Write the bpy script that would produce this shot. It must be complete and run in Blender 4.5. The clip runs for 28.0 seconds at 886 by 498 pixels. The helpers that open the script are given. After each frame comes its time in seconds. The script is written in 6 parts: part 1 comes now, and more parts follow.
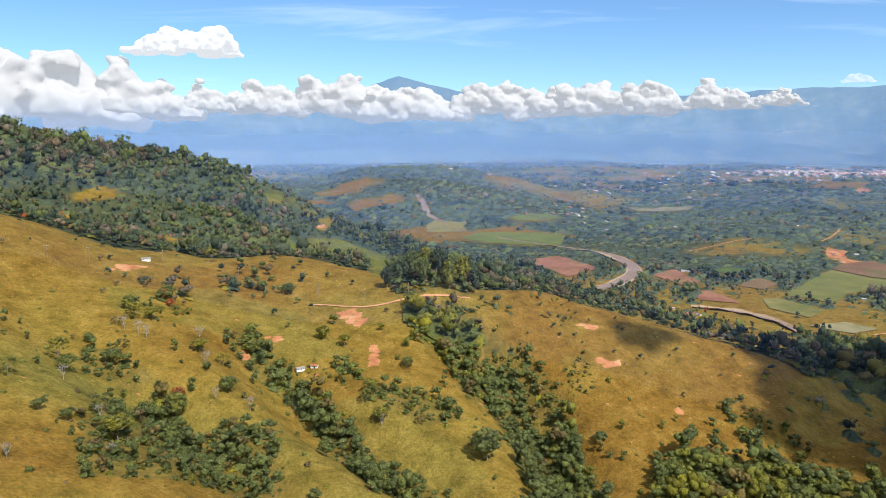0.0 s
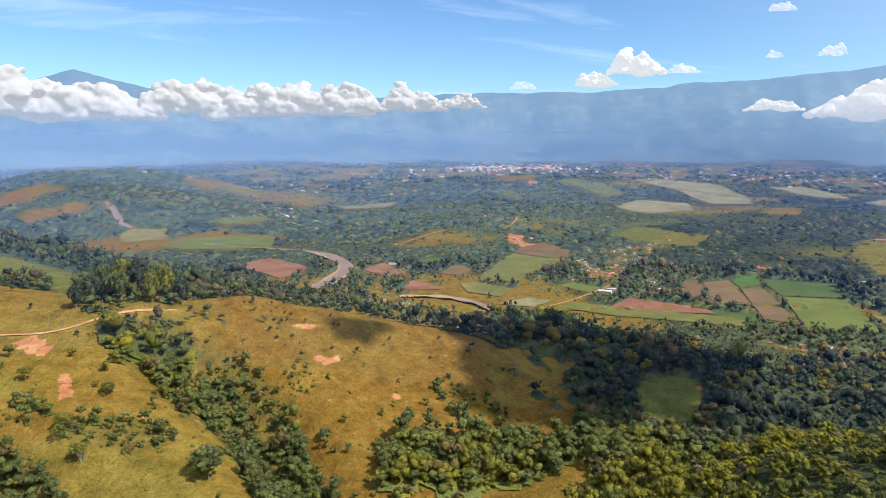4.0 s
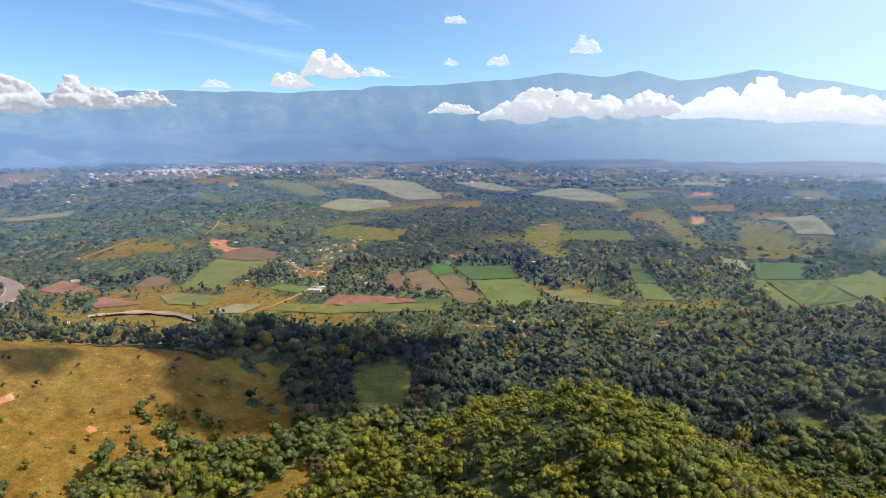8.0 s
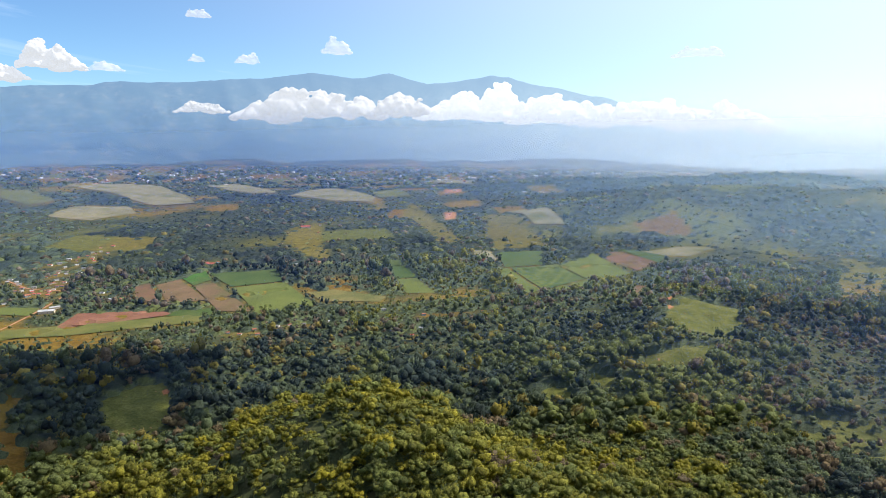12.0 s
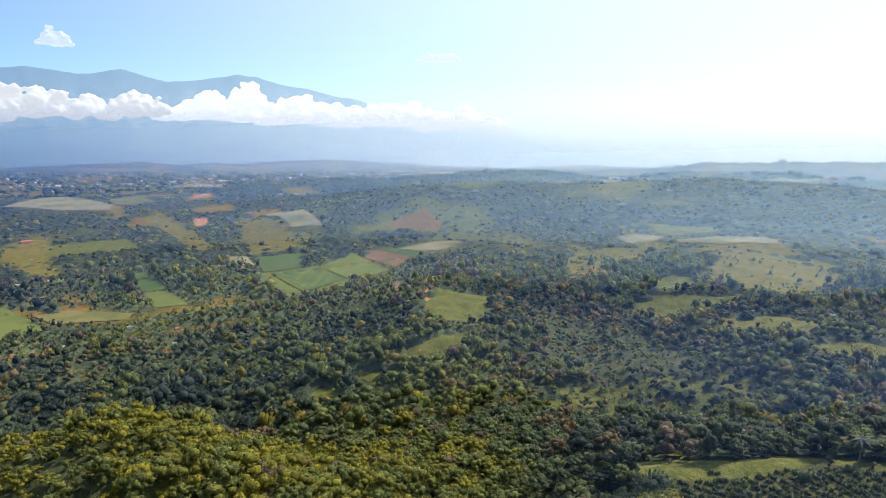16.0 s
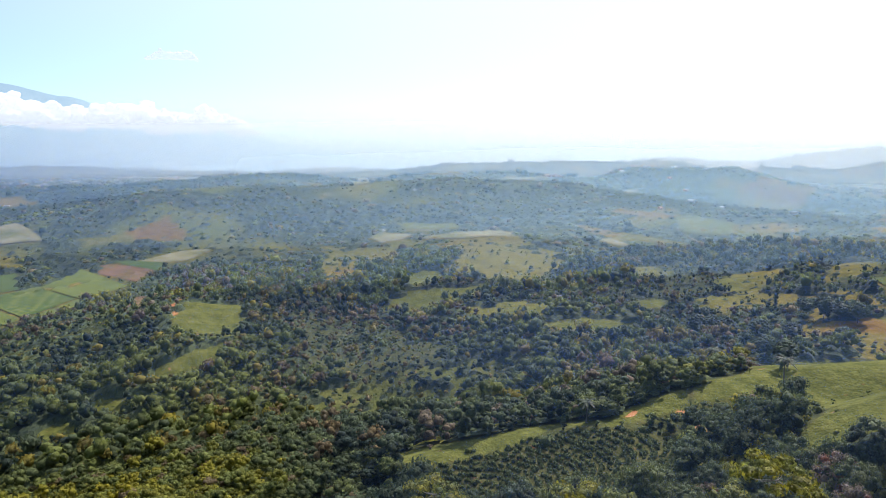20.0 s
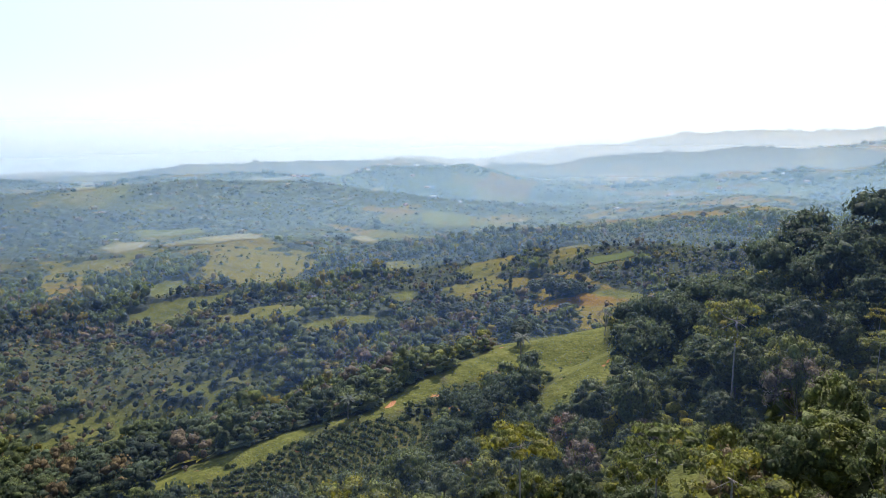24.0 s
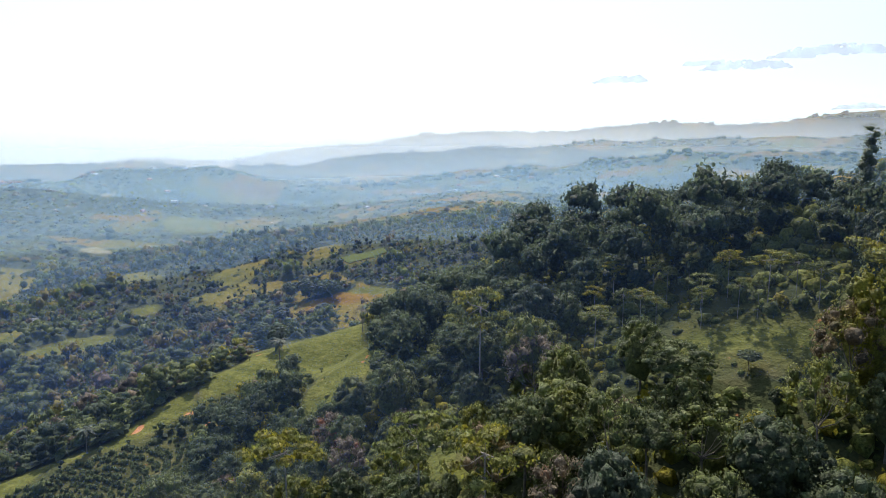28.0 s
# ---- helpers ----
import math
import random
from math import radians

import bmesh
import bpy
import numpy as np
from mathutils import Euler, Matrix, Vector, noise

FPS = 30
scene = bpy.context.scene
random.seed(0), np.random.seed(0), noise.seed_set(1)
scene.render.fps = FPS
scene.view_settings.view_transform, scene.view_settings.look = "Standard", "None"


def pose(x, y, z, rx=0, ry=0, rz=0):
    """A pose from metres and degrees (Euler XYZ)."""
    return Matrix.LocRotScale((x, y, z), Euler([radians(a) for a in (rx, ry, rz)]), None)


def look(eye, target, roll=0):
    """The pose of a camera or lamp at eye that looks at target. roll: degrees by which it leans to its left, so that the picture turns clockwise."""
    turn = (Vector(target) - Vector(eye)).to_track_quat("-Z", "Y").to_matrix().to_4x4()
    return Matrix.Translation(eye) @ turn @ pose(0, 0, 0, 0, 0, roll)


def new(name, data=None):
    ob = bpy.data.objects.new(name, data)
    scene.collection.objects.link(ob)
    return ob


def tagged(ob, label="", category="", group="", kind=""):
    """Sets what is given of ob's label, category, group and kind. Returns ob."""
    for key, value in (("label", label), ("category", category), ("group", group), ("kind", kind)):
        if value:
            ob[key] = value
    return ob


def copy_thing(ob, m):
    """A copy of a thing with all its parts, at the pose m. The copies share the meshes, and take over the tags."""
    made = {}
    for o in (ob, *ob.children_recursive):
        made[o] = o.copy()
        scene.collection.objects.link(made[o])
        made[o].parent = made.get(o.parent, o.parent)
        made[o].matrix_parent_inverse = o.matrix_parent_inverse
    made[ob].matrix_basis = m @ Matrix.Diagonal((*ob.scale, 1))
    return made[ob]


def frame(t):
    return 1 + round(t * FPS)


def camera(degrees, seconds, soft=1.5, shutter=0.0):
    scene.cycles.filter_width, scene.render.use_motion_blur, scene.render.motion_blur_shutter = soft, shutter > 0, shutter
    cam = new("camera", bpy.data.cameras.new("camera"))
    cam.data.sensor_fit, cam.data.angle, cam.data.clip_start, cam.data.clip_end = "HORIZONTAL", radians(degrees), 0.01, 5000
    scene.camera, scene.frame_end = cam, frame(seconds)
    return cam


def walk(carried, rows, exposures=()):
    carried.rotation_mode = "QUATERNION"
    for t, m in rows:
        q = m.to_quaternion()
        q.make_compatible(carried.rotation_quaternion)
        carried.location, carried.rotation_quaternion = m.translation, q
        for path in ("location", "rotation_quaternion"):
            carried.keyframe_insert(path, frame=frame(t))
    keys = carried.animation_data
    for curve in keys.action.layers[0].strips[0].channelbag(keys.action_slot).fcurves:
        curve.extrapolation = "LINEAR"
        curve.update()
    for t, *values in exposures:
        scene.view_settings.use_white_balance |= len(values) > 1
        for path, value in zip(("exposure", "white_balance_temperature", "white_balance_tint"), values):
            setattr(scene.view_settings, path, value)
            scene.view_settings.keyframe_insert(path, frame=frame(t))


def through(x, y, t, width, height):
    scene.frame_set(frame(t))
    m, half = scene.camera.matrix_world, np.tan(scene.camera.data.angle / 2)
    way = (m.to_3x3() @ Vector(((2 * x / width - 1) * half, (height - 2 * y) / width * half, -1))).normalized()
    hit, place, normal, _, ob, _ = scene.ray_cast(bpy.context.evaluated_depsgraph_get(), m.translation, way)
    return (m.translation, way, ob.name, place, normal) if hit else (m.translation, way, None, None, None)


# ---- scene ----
import itertools
# ---- camera ----
# seconds, heading (clockwise from +y), pitch, roll, in degrees; the drone hovers and turns
HEADINGS = [
    (0, -0.00, -9.48, -0.07), (0.5, 2.56, -9.48, -0.07), (1, 5.17, -9.47, -0.09), (1.5, 7.78, -9.46, -0.08), (2, 10.65, -9.45, -0.12), (2.5, 14.01, -9.48, -0.07),
    (3, 17.35, -9.45, -0.11), (3.5, 20.63, -9.48, -0.10), (5.5, 33.22, -9.44, -0.06), (6, 36.37, -9.44, -0.03), (6.5, 39.49, -9.47, 0.01), (7, 42.60, -9.49, 0.01),
    (7.5, 45.41, -9.48, 0.01), (8, 48.03, -9.48, 0.01), (8.5, 50.44, -9.49, 0.06), (9, 53.01, -9.46, 0.06), (9.5, 55.51, -9.44, 0.12), (10, 57.99, -9.43, 0.06),
    (10.5, 60.46, -9.43, 0.07), (11, 62.97, -9.43, 0.06), (11.5, 65.47, -9.42, 0.10), (12, 67.76, -9.42, 0.10), (12.5, 70.26, -9.41, 0.13), (14.5, 80.37, -9.37, 0.02),
    (15, 82.86, -9.33, -0.02), (15.5, 85.40, -9.31, 0.02), (16, 87.72, -9.31, 0.00), (16.5, 90.31, -9.28, 0.01), (17, 92.87, -9.27, 0.03), (17.5, 95.44, -9.24, 0.01),
    (18, 98.01, -9.22, -0.01), (18.5, 100.56, -9.17, -0.01), (19, 103.17, -9.15, -0.04), (19.5, 105.75, -9.14, -0.07), (20, 108.08, -9.12, -0.05), (20.5, 110.63, -9.12, -0.02),
    (21, 113.20, -9.13, -0.06), (21.5, 115.78, -9.12, -0.02), (23.5, 126.06, -9.17, -0.15), (24, 128.62, -9.18, -0.16), (24.5, 131.19, -9.20, -0.16), (25, 133.75, -9.19, -0.07),
    (25.5, 136.31, -9.19, 0.02), (26, 138.85, -9.15, 0.05), (26.5, 141.35, -9.13, 0.08), (27, 143.94, -9.11, 0.12), (27.5, 146.48, -9.17, -0.08), (28, 149.02, -9.18, -0.10),
]
EYE = (0.0, 0.0, 200.0)
cam = camera(65.16, 28.0, 0.75)
walk(cam, [(t, pose(*EYE, 90 + pitch, 0, -heading) @ pose(0, 0, 0, 0, 0, roll)) for t, heading, pitch, roll in HEADINGS])

# ---- sky and sun ----
SUN_AZ, SUN_EL = 142.0, 50.0          # degrees, clockwise from +y
sun_way = Vector((math.sin(radians(SUN_AZ)) * math.cos(radians(SUN_EL)), math.cos(radians(SUN_AZ)) * math.cos(radians(SUN_EL)), math.sin(radians(SUN_EL))))
world = bpy.data.worlds.new("sky")
scene.world = world
world.use_nodes = True
wn, wl = world.node_tree.nodes, world.node_tree.links
sky = wn.new("ShaderNodeTexSky")
sky.sky_type = "NISHITA"
sky.sun_disc = False
sky.sun_elevation, sky.sun_rotation = radians(SUN_EL), radians(SUN_AZ)
sky.altitude, sky.air_density, sky.dust_density, sky.ozone_density = 2000, 1.0, 1.2, 3.0
# thin cirrus streaks high in the sky
way = wn.new("ShaderNodeTexCoord")
axes = wn.new("ShaderNodeSeparateXYZ")
wl.new(way.outputs["Generated"], axes.inputs[0])
lifted = wn.new("ShaderNodeMath")
lifted.operation = "ADD"
wl.new(axes.outputs[2], lifted.inputs[0])
lifted.inputs[1].default_value = 0.070
flat = wn.new("ShaderNodeCombineXYZ")
for k in (0, 1):
    part_of = wn.new("ShaderNodeMath")
    part_of.operation = "DIVIDE"
    wl.new(axes.outputs[k], part_of.inputs[0])
    wl.new(lifted.outputs[0], part_of.inputs[1])
    wl.new(part_of.outputs[0], flat.inputs[k])
spread = wn.new("ShaderNodeMapping")
spread.inputs["Rotation"].default_value = (0, 0, radians(25))
spread.inputs["Scale"].default_value = (0.28, 0.85, 1)
wl.new(flat.outputs[0], spread.inputs[0])
cirrus = wn.new("ShaderNodeTexNoise")
cirrus.inputs["Scale"].default_value, cirrus.inputs["Detail"].default_value, cirrus.inputs["Roughness"].default_value, cirrus.inputs["Distortion"].default_value = 1.0, 6.0, 0.62, 0.6
wl.new(spread.outputs[0], cirrus.inputs[0])
thin = wn.new("ShaderNodeMapRange")
for slot, v in zip(range(1, 5), (0.56, 0.84, 0.0, 0.30)):
    thin.inputs[slot].default_value = v
wl.new(cirrus.outputs["Fac"], thin.inputs[0])
# the thin bright veil round the sun
near_sun = wn.new("ShaderNodeVectorMath")
near_sun.operation = "DOT_PRODUCT"
near_sun.inputs[1].default_value = tuple(sun_way)
wl.new(way.outputs["Generated"], near_sun.inputs[0])
aureole = wn.new("ShaderNodeMapRange")
aureole.interpolation_type = "SMOOTHSTEP"
for slot, v in zip(range(1, 5), (-0.1, 1.0, 0.0, 0.6)):
    aureole.inputs[slot].default_value = v
wl.new(near_sun.outputs["Value"], aureole.inputs[0])
white = wn.new("ShaderNodeMath")
white.operation = "MAXIMUM"
wl.new(thin.outputs[0], white.inputs[0])
wl.new(aureole.outputs[0], white.inputs[1])
veil = wn.new("ShaderNodeMix")
veil.data_type = "RGBA"
veil.inputs[7].default_value = (11.0, 11.6, 12.2, 1)
wl.new(white.outputs[0], veil.inputs[0])
tone = wn.new("ShaderNodeMix")
tone.data_type, tone.blend_type = "RGBA", "MULTIPLY"
tone.inputs[0].default_value = 1.0
tone.inputs[7].default_value = (0.74, 0.95, 1.10, 1)
wl.new(sky.outputs[0], tone.inputs[6])
wl.new(tone.outputs[2], veil.inputs[6])
wl.new(veil.outputs[2], wn["Background"].inputs[0])
wn["Background"].inputs[1].default_value = 0.083
sun = new("sun", bpy.data.lights.new("sun", "SUN"))
sun.data.energy, sun.data.angle, sun.data.color = 4.0, radians(0.53), (1.0, 0.92, 0.80)
sun.matrix_world = look(tuple(sun_way * 3000), (0, 0, 0))
scene.view_settings.exposure = 0.85

# ---- materials ----
MAT = {}


def shader(name, rough=0.9, spec=0.2):
    """A new material: its node tree, its Principled node and short ways to add nodes and links."""
    m = bpy.data.materials.new(name)
    m.use_nodes = True
    nt = m.node_tree
    b = nt.nodes["Principled BSDF"]
    b.inputs["Roughness"].default_value = rough
    b.inputs["Specular IOR Level"].default_value = spec
    MAT[name] = m
    return m, nt, b


def add(nt, kind, **inputs):
    n = nt.nodes.new(kind)
    for key, value in inputs.items():
        n.inputs[key].default_value = value
    return n


def noise_at(nt, coords, scale, detail=4.0, rough=0.55):
    n = add(nt, "ShaderNodeTexNoise", Scale=scale, Detail=detail, Roughness=rough)
    nt.links.new(coords, n.inputs["Vector"])
    return n.outputs["Fac"]


def ramp(nt, value, *stops):
    n = nt.nodes.new("ShaderNodeValToRGB")
    while len(n.color_ramp.elements) < len(stops):
        n.color_ramp.elements.new(0.5)
    for e, (p, rgb) in zip(n.color_ramp.elements, stops):
        e.position, e.color = p, (*rgb, 1)
    if value is not None:
        nt.links.new(value, n.inputs[0])
    return n.outputs[0]


def mixed(nt, fac, a, b, blend="MIX"):
    n = nt.nodes.new("ShaderNodeMix")
    n.data_type, n.blend_type = "RGBA", blend
    for slot, v in ((0, fac), (6, a), (7, b)):
        if isinstance(v, (int, float)):
            n.inputs[slot].default_value = v
        elif isinstance(v, tuple):
            n.inputs[slot].default_value = (*v, 1)
        else:
            nt.links.new(v, n.inputs[slot])
    return n.outputs[2]


def calc(nt, op, a, b=0.0):
    n = nt.nodes.new("ShaderNodeMath")
    n.operation = op
    for slot, v in enumerate((a, b)):
        if isinstance(v, (int, float)):
            n.inputs[slot].default_value = v
        else:
            nt.links.new(v, n.inputs[slot])
    return n.outputs[0]


def attribute(nt, name):
    n = nt.nodes.new("ShaderNodeAttribute")
    n.attribute_name = name
    return n.outputs["Fac"]


def position(nt):
    return nt.nodes.new("ShaderNodeNewGeometry").outputs["Position"]


def relief(nt, b, height, strength, distance):
    n = add(nt, "ShaderNodeBump", Strength=strength, Distance=distance)
    nt.links.new(height, n.inputs["Height"])
    nt.links.new(n.outputs[0], b.inputs["Normal"])


def ground_material():
    m, nt, b = shader("grass", 0.95, 0.05)
    at = position(nt)
    fine, mid, wide = noise_at(nt, at, 0.9, 5), noise_at(nt, at, 0.09, 5, 0.62), noise_at(nt, at, 0.012, 4, 0.6)
    green = ramp(nt, mid, (0.3, (0.109, 0.082, 0.016)), (0.52, (0.175, 0.127, 0.026)), (0.72, (0.217, 0.155, 0.037)))
    gold = ramp(nt, mid, (0.28, (0.092, 0.053, 0.011)), (0.5, (0.151, 0.086, 0.017)), (0.72, (0.197, 0.123, 0.031)))
    dry_here = attribute(nt, "dry")
    dryness = calc(nt, "ADD", dry_here, calc(nt, "MULTIPLY", calc(nt, "SUBTRACT", wide, 0.5), 1.6))
    dryness = ramp(nt, dryness, (0.2, (0, 0, 0)), (0.8, (1, 1, 1)))
    fresh = ramp(nt, mid, (0.3, (0.064, 0.072, 0.019)), (0.52, (0.102, 0.109, 0.029)), (0.72, (0.134, 0.134, 0.040)))
    grass = mixed(nt, ramp(nt, dry_here, (0.12, (0, 0, 0)), (0.42, (1, 1, 1))), fresh, mixed(nt, dryness, green, gold))
    grass = mixed(nt, 0.5, grass, ramp(nt, fine, (0.36, (0.50, 0.52, 0.46)), (0.6, (1.12, 1.10, 1.08))), "MULTIPLY")
    tussock = noise_at(nt, at, 0.33, 4, 0.7)
    grass = mixed(nt, 0.4, grass, ramp(nt, tussock, (0.38, (0.42, 0.50, 0.40)), (0.56, (1.10, 1.08, 1.06))), "MULTIPLY")
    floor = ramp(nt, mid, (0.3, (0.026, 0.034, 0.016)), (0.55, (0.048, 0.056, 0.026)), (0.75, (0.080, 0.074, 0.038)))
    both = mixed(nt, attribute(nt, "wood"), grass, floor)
    soil = ramp(nt, mid, (0.3, (0.20, 0.075, 0.036)), (0.5, (0.32, 0.140, 0.068)), (0.72, (0.42, 0.24, 0.135)))
    edge = calc(nt, "ADD", attribute(nt, "bare"), calc(nt, "MULTIPLY", calc(nt, "SUBTRACT", noise_at(nt, at, 0.16, 5, 0.65), 0.55), 3.6))
    both = mixed(nt, ramp(nt, edge, (0.42, (0, 0, 0)), (0.6, (1, 1, 1))), both, soil)
    nt.links.new(both, b.inputs["Base Color"])
    relief(nt, b, calc(nt, "ADD", mid, calc(nt, "MULTIPLY", fine, 0.12)), 0.9, 3.0)


def leaf_material(name, through=0.30, rough=0.6, gloss=0.16):
    m, nt, b = shader(name, rough, gloss)
    own = calc(nt, "MULTIPLY", calc(nt, "SUBTRACT", nt.nodes.new("ShaderNodeObjectInfo").outputs["Random"], 0.5), 0.16)
    tone = calc(nt, "ADD", attribute(nt, "tint"), own)
    # darkest stop set low to draw the crest forest's shade
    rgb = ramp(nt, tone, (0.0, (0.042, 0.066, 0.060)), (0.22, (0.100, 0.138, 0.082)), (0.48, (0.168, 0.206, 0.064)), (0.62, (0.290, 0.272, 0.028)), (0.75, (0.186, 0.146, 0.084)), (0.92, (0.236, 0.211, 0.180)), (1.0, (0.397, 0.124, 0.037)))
    each = nt.nodes.new("ShaderNodeNewGeometry").outputs["Random Per Island"]
    rgb = mixed(nt, 1.0, rgb, ramp(nt, each, (0.0, (0.55, 0.55, 0.55)), (1.0, (1.35, 1.3, 1.2))), "MULTIPLY")
    tufts = noise_at(nt, position(nt), 1.5, 4, 0.7)
    rgb = mixed(nt, 1.0, rgb, ramp(nt, tufts, (0.34, (0.48, 0.50, 0.48)), (0.6, (1.3, 1.26, 1.2))), "MULTIPLY")
    nt.links.new(rgb, b.inputs["Base Color"])
    relief(nt, b, tufts, 1.0, 1.2)
    thin = nt.nodes.new("ShaderNodeBsdfTranslucent")
    nt.links.new(rgb, thin.inputs[0])
    both = add(nt, "ShaderNodeMixShader", Fac=through)
    nt.links.new(b.outputs[0], both.inputs[1])
    nt.links.new(thin.outputs[0], both.inputs[2])
    nt.links.new(both.outputs[0], nt.nodes["Material Output"].inputs[0])


def plain(name, dark, light, scale=0.3, rough=0.9, bump=0.0, metal=0.0):
    m, nt, b = shader(name, rough, 0.3)
    n = noise_at(nt, position(nt), scale, 5, 0.6)
    nt.links.new(ramp(nt, n, (0.3, dark), (0.7, light)), b.inputs["Base Color"])
    b.inputs["Metallic"].default_value = metal
    if bump:
        relief(nt, b, n, 0.6, bump)


def crop_material(name, dark, light, spacing, turn):
    """A tilled or planted field: rows across it and patchy growth."""
    m, nt, b = shader(name, 0.95, 0.05)
    at = position(nt)
    wave = add(nt, "ShaderNodeTexWave", Scale=1.0 / spacing, Distortion=1.5, Detail=2.0)
    turned = add(nt, "ShaderNodeMapping", Rotation=(0, 0, radians(turn)))
    nt.links.new(at, turned.inputs[0])
    nt.links.new(turned.outputs[0], wave.inputs[0])
    patch = noise_at(nt, at, 0.03, 5, 0.6)
    rgb = ramp(nt, patch, (0.3, dark), (0.7, light))
    rgb = mixed(nt, ramp(nt, noise_at(nt, at, 0.016, 5, 0.65), (0.5, (0, 0, 0)), (0.66, (0.7, 0.7, 0.7))), rgb, (0.080, 0.095, 0.032))
    rgb = mixed(nt, 0.25, rgb, ramp(nt, wave.outputs["Fac"], (0.2, (0.5, 0.5, 0.5)), (0.8, (1.1, 1.1, 1.1))), "MULTIPLY")
    nt.links.new(rgb, b.inputs["Base Color"])


def mist_material(name, amount, low, high, radius, sunward):
    """A curved sheet standing in for thin haze: it scatters sunlight and skylight, and lets most of the view through.
    """
    m, nt, b = shader(name)
    nt.nodes.remove(b)
    at = position(nt)
    split = nt.nodes.new("ShaderNodeSeparateXYZ")
    nt.links.new(at, split.inputs[0])
    up = nt.nodes.new("ShaderNodeMapRange")
    up.interpolation_type = "SMOOTHSTEP"
    for slot, v in zip(range(1, 5), (-10.0, low, 0.0, 1.0)):
        up.inputs[slot].default_value = v
    down = nt.nodes.new("ShaderNodeMapRange")
    down.interpolation_type = "SMOOTHSTEP"
    for slot, v in zip(range(1, 5), (high * 0.35, high, 1.0, 0.0)):
        down.inputs[slot].default_value = v
    nt.links.new(split.outputs[2], up.inputs[0])
    nt.links.new(split.outputs[2], down.inputs[0])
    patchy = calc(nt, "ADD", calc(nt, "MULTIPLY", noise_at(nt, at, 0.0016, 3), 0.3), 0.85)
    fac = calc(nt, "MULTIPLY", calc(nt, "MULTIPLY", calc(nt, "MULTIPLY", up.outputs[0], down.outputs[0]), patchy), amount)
    # denser towards the sun, standing in for the brighter haze on that side
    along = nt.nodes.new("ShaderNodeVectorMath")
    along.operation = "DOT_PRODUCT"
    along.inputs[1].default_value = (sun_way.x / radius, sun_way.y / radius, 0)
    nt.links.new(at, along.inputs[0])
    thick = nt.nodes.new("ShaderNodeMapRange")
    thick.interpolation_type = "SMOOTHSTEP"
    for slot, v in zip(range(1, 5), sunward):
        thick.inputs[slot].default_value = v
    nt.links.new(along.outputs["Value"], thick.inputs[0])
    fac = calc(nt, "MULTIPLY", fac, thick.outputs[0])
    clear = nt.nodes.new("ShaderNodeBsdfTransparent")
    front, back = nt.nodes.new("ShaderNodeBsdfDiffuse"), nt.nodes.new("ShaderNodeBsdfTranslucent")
    # scattered light set in the colour: bluish away from the sun, whiter against it
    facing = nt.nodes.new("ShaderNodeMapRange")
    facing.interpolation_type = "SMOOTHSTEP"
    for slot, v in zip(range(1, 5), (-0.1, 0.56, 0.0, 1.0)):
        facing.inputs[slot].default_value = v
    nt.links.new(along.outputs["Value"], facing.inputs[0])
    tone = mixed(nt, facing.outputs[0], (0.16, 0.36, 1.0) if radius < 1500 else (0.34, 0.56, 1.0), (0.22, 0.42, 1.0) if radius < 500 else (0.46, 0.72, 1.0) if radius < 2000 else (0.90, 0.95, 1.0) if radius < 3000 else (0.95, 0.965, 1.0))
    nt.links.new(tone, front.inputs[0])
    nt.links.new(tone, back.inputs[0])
    scatter = add(nt, "ShaderNodeMixShader", Fac=0.5)
    nt.links.new(front.outputs[0], scatter.inputs[1])
    nt.links.new(back.outputs[0], scatter.inputs[2])
    mix = nt.nodes.new("ShaderNodeMixShader")
    nt.links.new(fac, mix.inputs[0])
    nt.links.new(clear.outputs[0], mix.inputs[1])
    nt.links.new(scatter.outputs[0], mix.inputs[2])
    nt.links.new(mix.outputs[0], nt.nodes["Material Output"].inputs[0])


